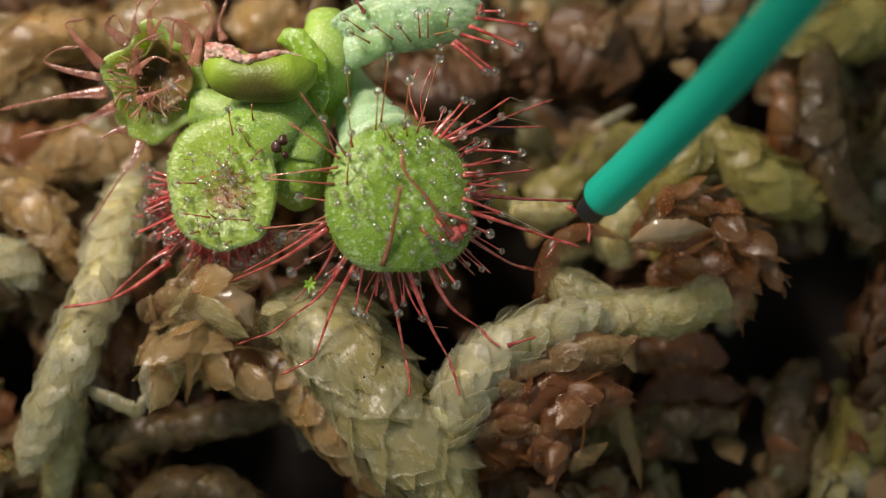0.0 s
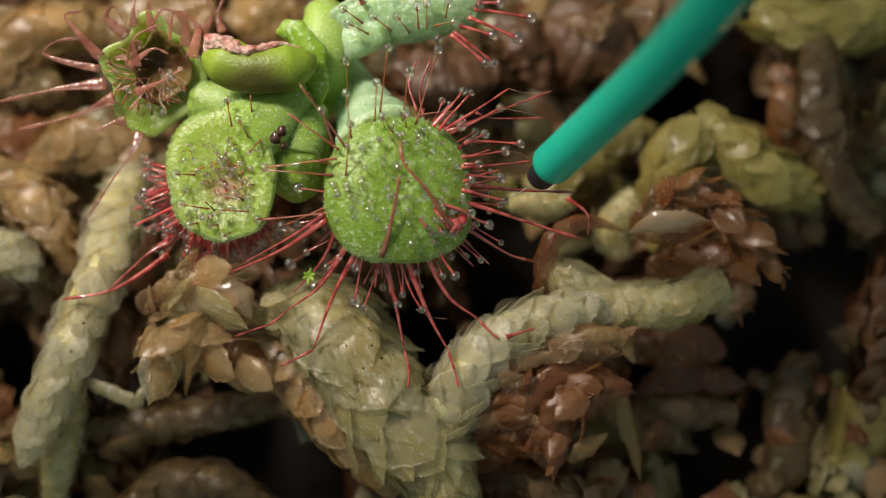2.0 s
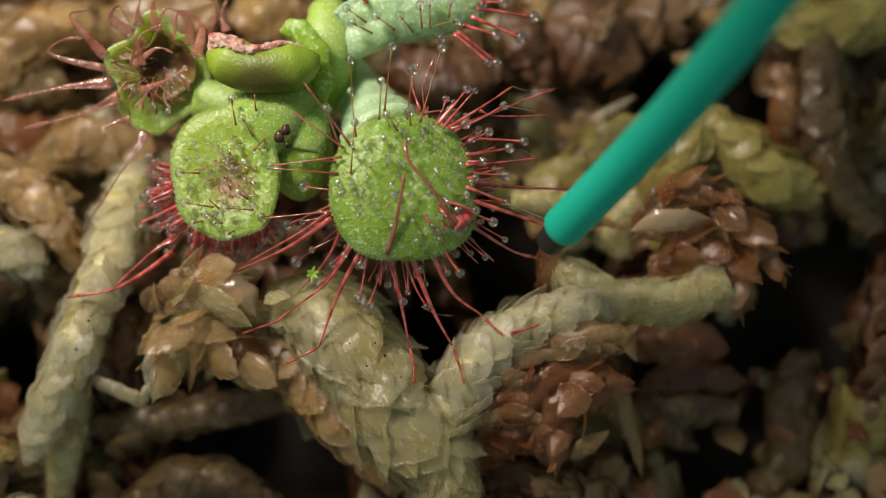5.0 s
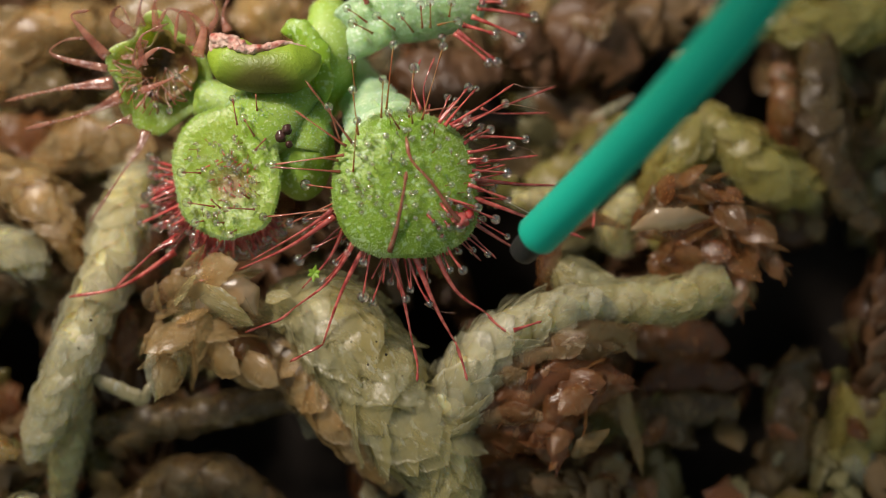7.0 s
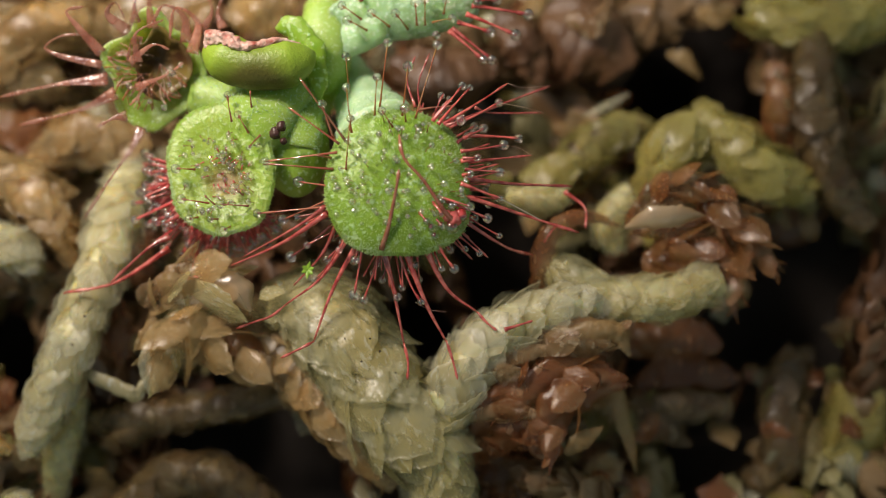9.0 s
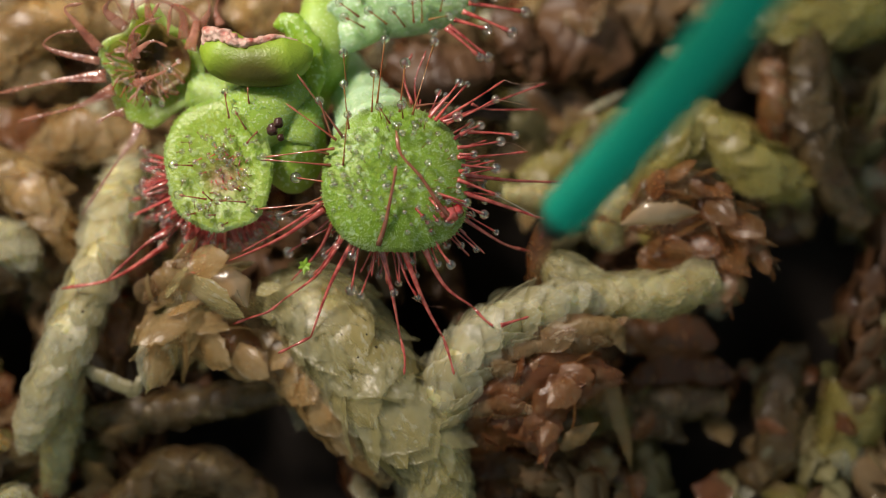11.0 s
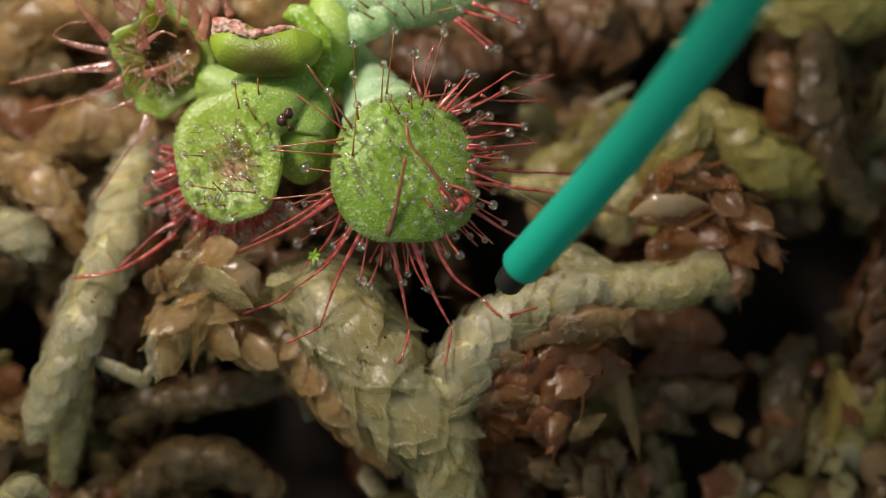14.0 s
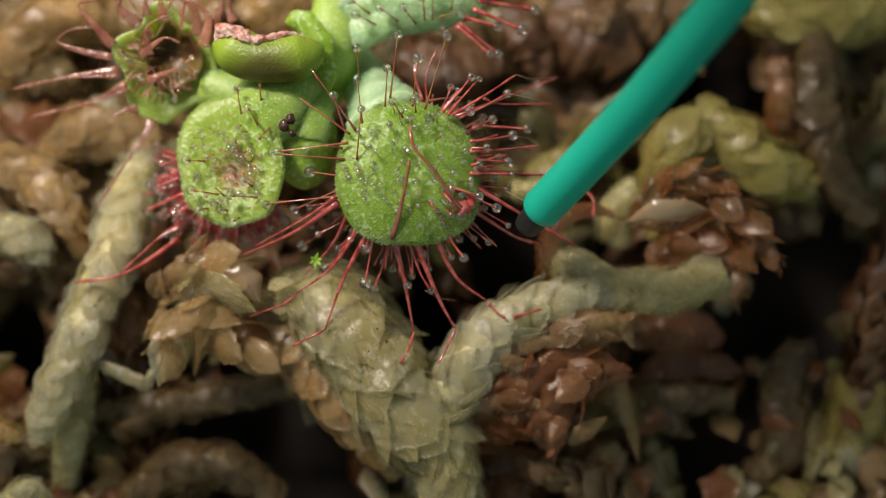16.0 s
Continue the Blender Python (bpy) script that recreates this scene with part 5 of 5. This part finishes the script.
for base, tip, drop in (
        ((-10.94, 3.51, 1.73), (-11.72, 3.52, 2.16), 0.22), ((-10.32, 2.02, 1.73), (-11.49, 2.20, 2.16), 0.22), ((-8.56, 5.12, 1.87), (-8.97, 5.88, 2.30), 0.19),
        ((-9.32, 5.63, 1.73), (-9.46, 6.76, 2.16), 0.16), ((-8.46, 6.27, 1.58), (-8.48, 6.99, 1.87), 0.0), ((-8.06, 5.00, 1.87), (-8.50, 4.43, 2.30), 0.12),
        ((-8.54, 1.89, 2.02), (-9.72, 1.95, 2.45), 0.2), ((-10.05, 1.96, 1.87), (-10.43, 2.35, 2.30), 0.0), ((-8.80, 2.39, 1.87), (-9.14, 2.63, 2.16), 0.26),
        ((-7.70, 1.64, 1.73), (-8.15, 1.56, 2.16), 0.2), ((-10.82, 1.40, 1.73), (-11.12, 1.31, 2.16), 0.2), ((-9.94, 1.32, 1.73), (-10.18, 1.31, 2.16), 0.16), ((-9.32, 1.02, 1.73), (-9.61, 0.82, 2.16), 0.2)):
    tentacle(S, [base, tip], 0.035, drop, RUSSET, 2.0)
# crimson fringe under the side leaf
for i in range(165):
    s = i / 164
    a = radians(170 + 150 * s)
    q = dice.uniform(0.92, 1.05)
    c = Vector((-9.95, 3.45, 0.36)) + Vector((q * 2.45 * math.cos(a), q * 2.85 * math.sin(a), dice.uniform(-2.8, -0.5)))
    out = Vector((math.cos(a) + dice.uniform(-0.5, 0.5), math.sin(a) + dice.uniform(-0.5, 0.4), dice.uniform(-0.5, 0.4))) * dice.uniform(0.4, 1.5 if s < 0.6 else 0.9)
    tentacle(S, [c, c + out * 0.5 + Vector((0, 0, 0.1)), c + out], 0.07, dice.choice((0, 0.15, 0.2, 0.24)), CRIMSON, dice.choice((1.2, 1.5, 1.9)), fat=True)
for base, mid, tip in (((-12.35, 0.54, 0.00), (-13.29, 0.03, 0.14), (-15.03, -1.56, 0.00)), ((-12.45, 0.03, -0.60), (-14.89, -1.52, -0.60), (-17.33, -2.01, -0.80))):
    tentacle(S, [base, mid, tip], 0.11, 0.0, RED, 1.2)
tentacle(S, [(-11.51, -1.34, 0.43), (-10.99, -1.24, 0.58), (-10.53, -1.09, 0.58)], 0.08, 0.0, RED, 1.2)

# dark blob of debris caught between two tentacles
for p, r in (((-7.33, 5.08, 2.16), 0.26), ((-7.06, 5.36, 2.30), 0.22), ((-7.00, 4.73, 2.16), 0.16)):
    bm = bmesh.new()
    bmesh.ops.create_icosphere(bm, subdivisions=3, radius=r)
    for v in bm.verts:
        v.co = v.co * (1 + 0.35 * noise.noise(v.co * 6)) + Vector(p)
    part("gland_head", bm, GLAND, back_leaf, "dark swollen gland heads")

# curled leaf: long russet hairs bent inward and outward
C = curled_leaf
for pts, r in (
        ([(-15.38, 8.81, 0.14), (-16.46, 10.04, 0.43), (-16.86, 10.66, 0.58), (-16.02, 10.84, 0.72)], 0.12), ([(-14.18, 9.79, 0.43), (-15.01, 10.51, 0.72), (-14.57, 10.97, 1.01), (-14.12, 10.20, 1.15)], 0.13),
        ([(-15.41, 8.32, 0.00), (-17.19, 8.70, 0.00), (-17.96, 9.08, 0.00), (-17.29, 9.57, 0.14), (-16.14, 9.70, 0.14)], 0.09), ([(-15.15, 7.68, 0.00), (-17.50, 7.44, -0.20), (-20.16, 6.92, -0.60)], 0.12),
        ([(-14.77, 7.04, 0.00), (-16.47, 6.29, -0.20), (-19.34, 5.63, -0.60)], 0.12), ([(-14.26, 6.02, 0.00), (-14.87, 5.88, 0.14), (-15.58, 5.50, 0.14)], 0.11),
        ([(-13.66, 5.52, -0.20), (-14.01, 4.62, 0.00), (-14.87, 3.34, 0.14), (-16.16, 1.35, 0.29)], 0.12), ([(-11.51, 9.28, 0.43), (-11.57, 10.36, 0.86), (-12.43, 10.85, 1.01), (-12.94, 10.09, 1.01)], 0.13),
        ([(-11.26, 8.78, 0.43), (-10.99, 10.15, 0.58), (-11.95, 10.74, 0.86), (-12.20, 9.35, 0.86)], 0.13), ([(-13.49, 9.25, 0.72), (-13.82, 9.34, 1.01), (-14.10, 8.35, 0.86)], 0.1),
        ([(-13.62, 8.36, 0.72), (-13.66, 9.57, 1.15), (-12.41, 10.20, 1.15)], 0.08), ([(-14.02, 8.38, 0.58), (-12.92, 9.08, 1.08), (-12.18, 8.88, 1.01)], 0.08),
        ([(-13.80, 7.25, 0.43), (-12.46, 7.72, 0.86), (-11.53, 8.26, 1.15)], 0.07), ([(-10.90, 9.68, 0.29), (-10.35, 10.66, 0.58), (-10.73, 11.67, 0.58)], 0.1), ([(-13.06, 9.94, 0.29), (-13.11, 11.14, 0.72), (-12.48, 11.90, 0.72)], 0.1),
        ([(-13.85, 10.21, 0.14), (-13.85, 10.93, 0.43), (-13.54, 11.95, 0.43)], 0.1), ([(-10.06, 10.11, -1.00), (-10.31, 10.88, -1.00), (-9.93, 11.92, -1.00)], 0.09)):
    broad_tentacle(C, pts, r * (1.0 if len(pts) == 3 else 0.85))
for _ in range(60):
    a = dice.uniform(2.4, 6.0)
    q = dice.uniform(0.7, 0.98)
    c = Vector((-13.22, 8.34, -0.90)) + Vector((q * 2.1 * math.cos(a), q * 2.2 * math.sin(a), 1.0 * q * q))
    ln = dice.uniform(0.7, 1.7)
    turn = a + math.pi + dice.uniform(-0.45, 0.45)
    out = Vector((math.cos(turn) * ln, math.sin(turn) * ln, dice.uniform(-0.5, 0.5)))
    bow = Vector((math.cos(turn + 1.57), math.sin(turn + 1.57), 1.0)) * dice.uniform(-0.12, 0.16)
    tentacle(C, [c, c + out * 0.45 + bow, c + out * 0.85 + bow * 0.6, c + out], dice.choice((0.016, 0.02, 0.028)), 0.0, dice.choice((RUSSET, HAIR_PALE, HAIR_PALE, STALK_GREEN)), 1.3)
for p, r in (((-12.01, 7.80, 1.30), 0.16), ((-12.41, 6.30, 1.15), 0.16), ((-13.96, 7.26, 1.15), 0.15), ((-11.61, 8.16, 1.44), 0.14), ((-14.42, 8.06, 1.15), 0.12), ((-13.06, 6.57, 1.01), 0.12), ((-12.16, 7.31, 1.15), 0.12)):
    dew(C, p, r)

# top leaf: fringe with drops
for base, tip, drop in (
        ((-3.41, 9.83, 0.29), (-4.28, 10.25, 0.58), 0.23), ((-2.39, 9.99, 0.29), (-3.21, 10.56, 0.58), 0.22), ((-1.58, 9.90, 0.14), (-2.13, 10.56, 0.58), 0.22), ((-1.17, 10.06, 0.29), (-1.24, 11.02, 0.72), 0.22),
        ((-0.48, 10.19, 0.29), (0.41, 10.35, 0.43), 0.2), ((-0.81, 10.06, 0.29), (-0.81, 11.16, 0.58), 0.2), ((0.03, 10.57, 0.29), (0.15, 11.16, 0.58), 0.2), ((-3.66, 10.32, 0.29), (-4.53, 10.91, 0.58), 0.2),
        ((-0.23, 9.72, 0.00), (-0.30, 9.61, 0.43), 0.2)):
    tentacle(top_leaf, [base, tip], 0.04, drop, STALK_GREEN)
for base, tip, drop in (
        ((0.28, 9.85, 0.00), (1.81, 8.53, 0.14), 0.24), ((0.41, 9.97, 0.00), (2.19, 8.53, 0.14), 0.24), ((1.05, 10.61, 0.00), (3.27, 9.67, 0.00), 0.27), ((0.66, 10.23, 0.00), (2.14, 9.80, 0.00), 0.25),
        ((1.30, 10.99, 0.00), (3.86, 10.62, -0.20), 0.27), ((1.43, 11.25, 0.00), (2.45, 11.25, 0.00), 0.24), ((1.56, 11.51, 0.00), (1.55, 11.10, 0.14), 0.22), ((-3.67, 11.25, 0.00), (-4.04, 11.71, 0.29), 0.2)):
    tentacle(top_leaf, [base, tip], 0.09, drop, RED)
# far tips on the background side
for base, mid, tip in (((-1.24, 6.33, 0.86), (-1.62, 7.62, 0.58), (-1.24, 8.65, 0.43)), ((-0.98, 6.08, 0.86), (-1.11, 7.35, 0.72), (-0.61, 8.76, 0.58))):
    tentacle(top_leaf, [base, mid, tip], 0.05, 0.0, RED)

# crumbs of peat on the pale strands
for at, r in (((-3.23, -3.98, 1.37), 0.05), ((-2.80, -4.53, 1.37), 0.06), ((-3.60, -4.97, 1.58), 0.05), ((-2.10, -5.48, 1.37), 0.04), ((-16.14, -3.03, 0.14), 0.06), ((-16.78, -4.32, -0.20), 0.05), ((3.05, -2.99, 1.01), 0.05), ((-4.34, -3.97, 1.58), 0.04)):
    bm = bmesh.new()
    bmesh.ops.create_icosphere(bm, subdivisions=2, radius=r)
    for v in bm.verts:
        v.co = v.co * (1 + 0.6 * noise.noise(v.co * 20 + Vector(at))) + Vector(at)
    lone("peat_crumb", bm, PEAT, at, "tiny dark crumb of peat on a pale moss strand", "debris", group="peat crumbs")
# slime threads between neighbouring drops
for pts in (((2.84, 7.29, 1.87), (3.52, 7.14, 1.58), (4.86, 7.36, 0.14)), ((2.45, 6.42, 2.16), (3.53, 6.28, 1.44), (4.53, 6.14, 0.14)), ((2.67, 4.55, 2.30), (3.34, 4.46, 1.73), (3.90, 4.15, 1.44)), ((-1.22, -2.34, 1.73), (-0.60, -2.68, 1.44), (0.15, -2.78, 1.30))):
    part("slime_thread", tube(bmesh.new(), pts, [0.012, 0.008, 0.012], 10, 5), HAIR_PALE, F, "hair-thin slime thread")

# tiny bright sprout on a tentacle
sprout = thing("sprout", (-5.98, -0.93, 1.44), "tiny bright green star-shaped moss sprout", "moss")
for a in (20, 75, 140, 200, 265, 320):
    d = Vector((math.cos(radians(a)), math.sin(radians(a)), 0.35))
    part("sprout_leaf", ribbon(bmesh.new(), [(-5.98, -0.93, 1.44), Vector((-5.98, -0.93, 1.44)) + d * 0.15, Vector((-5.98, -0.93, 1.44)) + d * 0.32 * (1.2 if a % 2 else 0.9)], [0.05, 0.11, 0.02], 30, 0, 0, 0.02, 0.04, 6, 5), SPROUT, sprout)


# ---- the green wire that prods the plant ----
def wire_rod():
    ob = tagged(new("plastic_coated_wire"), "green plastic-coated wire with a bare dark tip, held over the plant", "wire")
    ORIGIN[ob] = Vector((0, 0, 0))
    bend = [(0, 0, 0), (0.22, 5, 0), (0.38, 10, 0), (0.28, 16, 0), (-0.1, 22, 0), (-1.4, 34, 0), (-3.2, 50, 0)]
    bm = bmesh.new()
    path = spline(bend, 60)
    fr = frames_along(path)
    rings = []
    prof = [(0, 0.56), (0, 0.86), (0.02, 0.96), (0.10, 1.0)]
    for i, c in enumerate(path):
        for off, k in (prof if i == 0 else [(0, 1.0)]):
            rad = 0.92 * k
            rings.append([bm.verts.new(c + fr[i][0] * off + fr[i][1] * math.cos(a) * rad + fr[i][2] * math.sin(a) * rad)
                          for a in [2 * math.pi * j / 28 for j in range(28)]])
    for a, b in zip(rings, rings[1:]):
        for j in range(28):
            bm.faces.new((a[j], a[(j + 1) % 28], b[(j + 1) % 28], b[j]))
    bm.faces.new(rings[-1])
    part("coating", bm, PLASTIC, ob, "turquoise-green plastic coating")
    core = bmesh.new()
    tube(core, [(0, -1.45, 0), (0, -1.33, 0), (0, -0.5, 0), (0, 0.5, 0)], [0.42, 0.6, 0.66, 0.66], 16, 20, 0.08)
    part("core", core, CORE, ob, "bare dark metal core")
    return ob


wire = wire_rod()


def wire_pose(tip, far):
    """The wire with its cut end at tip, running towards far; both in board millimetres."""
    y = (Vector(far) - Vector(tip)).normalized()
    x = y.cross(Vector((0, 0, 1))).normalized()
    m = Matrix((x, y, x.cross(y))).transposed().to_4x4()
    return BOARD @ Matrix.Translation(Vector(tip) / 1000) @ m


# slime drawn out between a drop and the wire: five thin pieces that slide along each other
slime = thing("slime_thread", (2.53, 2.20, 2.16), "hair-thin clear slime thread drawn from a dew drop", "slime")
for _ in range(5):
    part("thread_piece", tube(bmesh.new(), [(2.53, 1.10, 2.16), (2.53, 2.20, 2.16), (2.53, 3.30, 2.16)], [0.018, 0.026, 0.018], 12, 7, 0.2, 1.0, 3.0), SLIME, slime)


def thread_pose(k, end):
    """Piece k of the thread that runs from its drop to end, in the thread's space."""
    run = Vector(end) - ORIGIN[slime]
    y = run.normalized()
    x = y.cross(Vector((0, 0, 1))).normalized()
    reach = max(run.length - 2.2, 0.0)
    at = y * (1.1 + reach * k / 4)
    return Matrix.Translation(at / 1000) @ Matrix((x, y, x.cross(y))).transposed().to_4x4()


def swing(part_, rows):
    """Keys a part about its own root: seconds, degrees about the view axis, shift in millimetres."""
    rest = part_.matrix_basis.copy()
    walk(part_, [(t, Matrix.Translation((u / 1000, v / 1000, 0)) @ rest @ pose(0, 0, 0, 0, 0, a)) for t, a, u, v in rows])


def motions():
    walk(wire, [(t, wire_pose(a, b)) for t, a, b in [
        (0.0, (6.67, 2.84, 3.00), (11.96, 9.51, 15.00)),
        (0.2, (6.30, 4.20, 3.00), (11.35, 9.47, 15.00)),
        (0.4, (5.45, 5.42, 3.00), (10.44, 10.43, 15.00)),
        (0.5, (5.02, 4.58, 3.00), (9.90, 10.20, 15.00)),
        (0.6, (3.76, 2.58, 3.00), (9.34, 9.37, 15.00)),
        (0.8, (3.30, 2.59, 3.00), (9.27, 9.30, 15.00)),
        (1.0, (3.85, 2.15, 3.00), (9.70, 9.10, 15.00)),
        (1.2, (4.55, 3.53, 3.00), (9.52, 9.22, 15.00)),
        (1.5, (4.21, 4.38, 3.00), (8.45, 9.28, 15.00)),
        (1.7, (4.20, 4.32, 3.00), (8.62, 9.17, 15.00)),
        (2.0, (4.55, 3.85, 3.00), (9.02, 8.95, 15.00)),
        (2.2, (4.37, 3.72, 3.00), (9.05, 9.11, 15.00)),
        (2.4, (6.51, 4.60, 3.00), (10.43, 9.49, 15.00)),
        (2.5, (6.69, 5.44, 3.00), (10.21, 10.09, 15.00)),
        (2.8, (8.90, 6.22, 3.00), (12.21, 10.75, 15.00)),
        (3.0, (7.44, 6.10, 3.00), (11.15, 10.70, 15.00)),
        (3.2, (7.82, 5.50, 3.00), (11.40, 10.16, 15.00)),
        (3.4, (8.44, 3.17, 3.00), (13.03, 9.13, 15.00)),
        (3.5, (7.23, 2.43, 3.00), (12.44, 9.11, 15.00)),
        (3.8, (6.07, 1.57, 3.00), (11.63, 9.03, 15.00)),
        (4.0, (5.49, 1.57, 3.00), (11.03, 8.98, 15.00)),
        (4.2, (4.00, 0.04, 3.50), (9.38, 7.10, 14.00)),
        (5.2, (4.95, 1.19, 4.00), (10.03, 7.93, 15.00)),
        (6.3, (3.11, -0.25, 5.00), (8.73, 7.27, 15.00)),
        (6.5, (3.84, 0.39, 5.00), (10.39, 9.04, 17.00)),
        (7.0, (3.67, 0.66, 5.00), (10.30, 8.77, 17.00)),
        (7.2, (3.66, 0.50, 5.00), (10.09, 8.78, 17.00)),
        (7.5, (3.35, 2.21, 4.00), (8.80, 9.10, 15.00)),
        (7.8, (4.94, 2.37, 4.00), (10.05, 9.21, 15.00)),
        (8.0, (6.45, 3.69, 4.00), (11.09, 9.28, 15.00)),
        (8.2, (10.23, 6.56, 4.00), (13.41, 11.30, 15.00)),
        (8.4, (14.83, 11.06, 6.00), (17.66, 15.57, 18.00)),
        (8.6, (20.84, 17.08, 8.00), (22.70, 20.59, 20.00)),
        (9.2, (26.89, 23.01, 10.00), (27.31, 25.04, 22.00)),
        (10.2, (24.06, 20.20, 12.00), (24.69, 22.43, 24.00)),
        (11.0, (4.64, 1.20, 14.00), (9.45, 8.17, 26.00)),
        (11.3, (0.78, -2.20, 13.00), (7.57, 5.88, 24.00)),
        (11.5, (1.66, -0.34, 11.00), (8.22, 7.63, 24.00)),
        (11.8, (4.87, 0.45, 8.00), (9.89, 7.94, 20.00)),
        (12.0, (0.17, -2.22, 11.00), (7.34, 7.47, 26.00)),
        (12.2, (0.95, -3.06, 9.00), (8.65, 7.30, 20.00)),
        (12.5, (3.60, -1.32, 5.00), (10.41, 8.38, 18.00)),
        (12.8, (3.04, -2.14, 5.00), (10.56, 8.45, 18.00)),
        (13.0, (3.68, -2.72, 4.00), (11.44, 8.50, 18.00)),
        (13.2, (1.87, -3.30, 6.00), (9.78, 8.46, 18.00)),
        (13.5, (2.51, -1.92, 5.00), (9.79, 8.41, 18.00)),
        (14.0, (3.07, -1.31, 5.00), (9.88, 8.23, 17.00)),
        (14.5, (2.10, -0.52, 5.00), (8.75, 8.35, 17.00)),
        (15.0, (2.13, -0.72, 4.00), (8.93, 8.21, 16.00)),
        (15.2, (1.95, -0.43, 4.00), (8.80, 8.46, 15.00)),
        (15.5, (2.15, 1.61, 3.50), (8.37, 8.62, 15.00)),
        (16.0, (4.00, 1.38, 3.00), (9.85, 9.05, 14.00)),
    ]])
    # the slime follows the wire until it breaks
    drawn = [
        (0.0, (3.78, 1.57, 1.54)), (0.9, (3.78, 1.57, 1.54)), (1.2, (4.06, 2.97, 1.82)), (1.5, (3.77, 3.88, 1.77)),
        (1.7, (3.75, 3.82, 1.77)), (2.0, (4.10, 3.33, 1.78)), (2.2, (3.90, 3.18, 1.80)), (2.4, (6.10, 4.09, 1.76)),
        (2.5, (6.32, 4.95, 1.74)), (2.8, (8.55, 5.74, 1.73)), (3.0, (7.05, 5.62, 1.74)), (3.2, (7.44, 5.01, 1.74)),
        (3.4, (7.99, 2.58, 1.81)), (3.5, (6.73, 1.79, 1.86)), (3.8, (5.56, 0.88, 1.89)), (4.0, (4.98, 0.89, 1.89)),
        (4.2, (3.78, 1.75, 1.56)), (6.3, (3.78, 1.57, 1.54)), (7.5, (3.78, 1.57, 1.54)), (7.8, (4.43, 1.68, 2.89)),
        (8.0, (5.96, 3.10, 2.83)), (8.2, (9.20, 6.60, 2.70)),
        (8.4, (8.90, 10.30, 2.80)), (8.6, (8.95, 10.35, 2.80)), (9.0, (3.78, 1.57, 1.54)), (16.0, (3.78, 1.57, 1.54))]
    for k, piece in enumerate(slime.children):
        walk(piece, [(t, thread_pose(k, end)) for t, end in drawn])
    # the front leaf gives way when the wire pushes its fringe
    swing(front_leaf, [(0.0, 0, -0.06, -0.04), (4.2, 0, -0.06, -0.04), (6.3, 0.8, 0.12, 0.04), (6.5, 0.8, 0.12, 0.04), (7.0, 0.5, 0.06, 0.05), (7.5, 0, 0, 0.03),
                       (9.0, 0, 0, 0), (12.5, 0, 0.03, 0.03), (14.5, 0, 0, 0.02), (15.0, 0, 0.03, 0), (15.5, 0.3, 0.15, 0.11), (16.0, 0.3, 0.12, 0.11)])
    # tentacles stuck to the wire
    swing(long_arm, [(0.0, 0, 0, 0), (4.2, 0, 0, 0), (6.5, -4, 0, 0), (8.0, 0, 0, 0), (11.5, 0, 0, 0), (12.5, 6, 0, 0), (13.5, 7, 0, 0), (14.2, 12, 0, 0), (15.0, 10, 0, 0), (15.5, -4, 0, 0), (16.0, -12, 0, 0)])
    swing(stretched, [(0.0, 0, 0, 0), (1.2, 6, 0, 0), (2.0, 6, 0, 0), (3.0, 0, 0, 0), (15.0, 0, 0, 0), (16.0, 20, 0, 0)])
    # loose ends that slip over on the moss
    swing(end_a, [(0.0, 0, 0, 0), (13.6, 0, 0, 0), (14.0, -24, 0, 0), (15.0, -18, 0, 0), (16.0, -30, 0, 0)])
    swing(end_b, [(0.0, 0, 0, 0), (13.6, 0, 0, 0), (14.0, -26, 0, 0), (15.0, -30, 0, 0), (16.0, -44, 0, 0)])


motions()
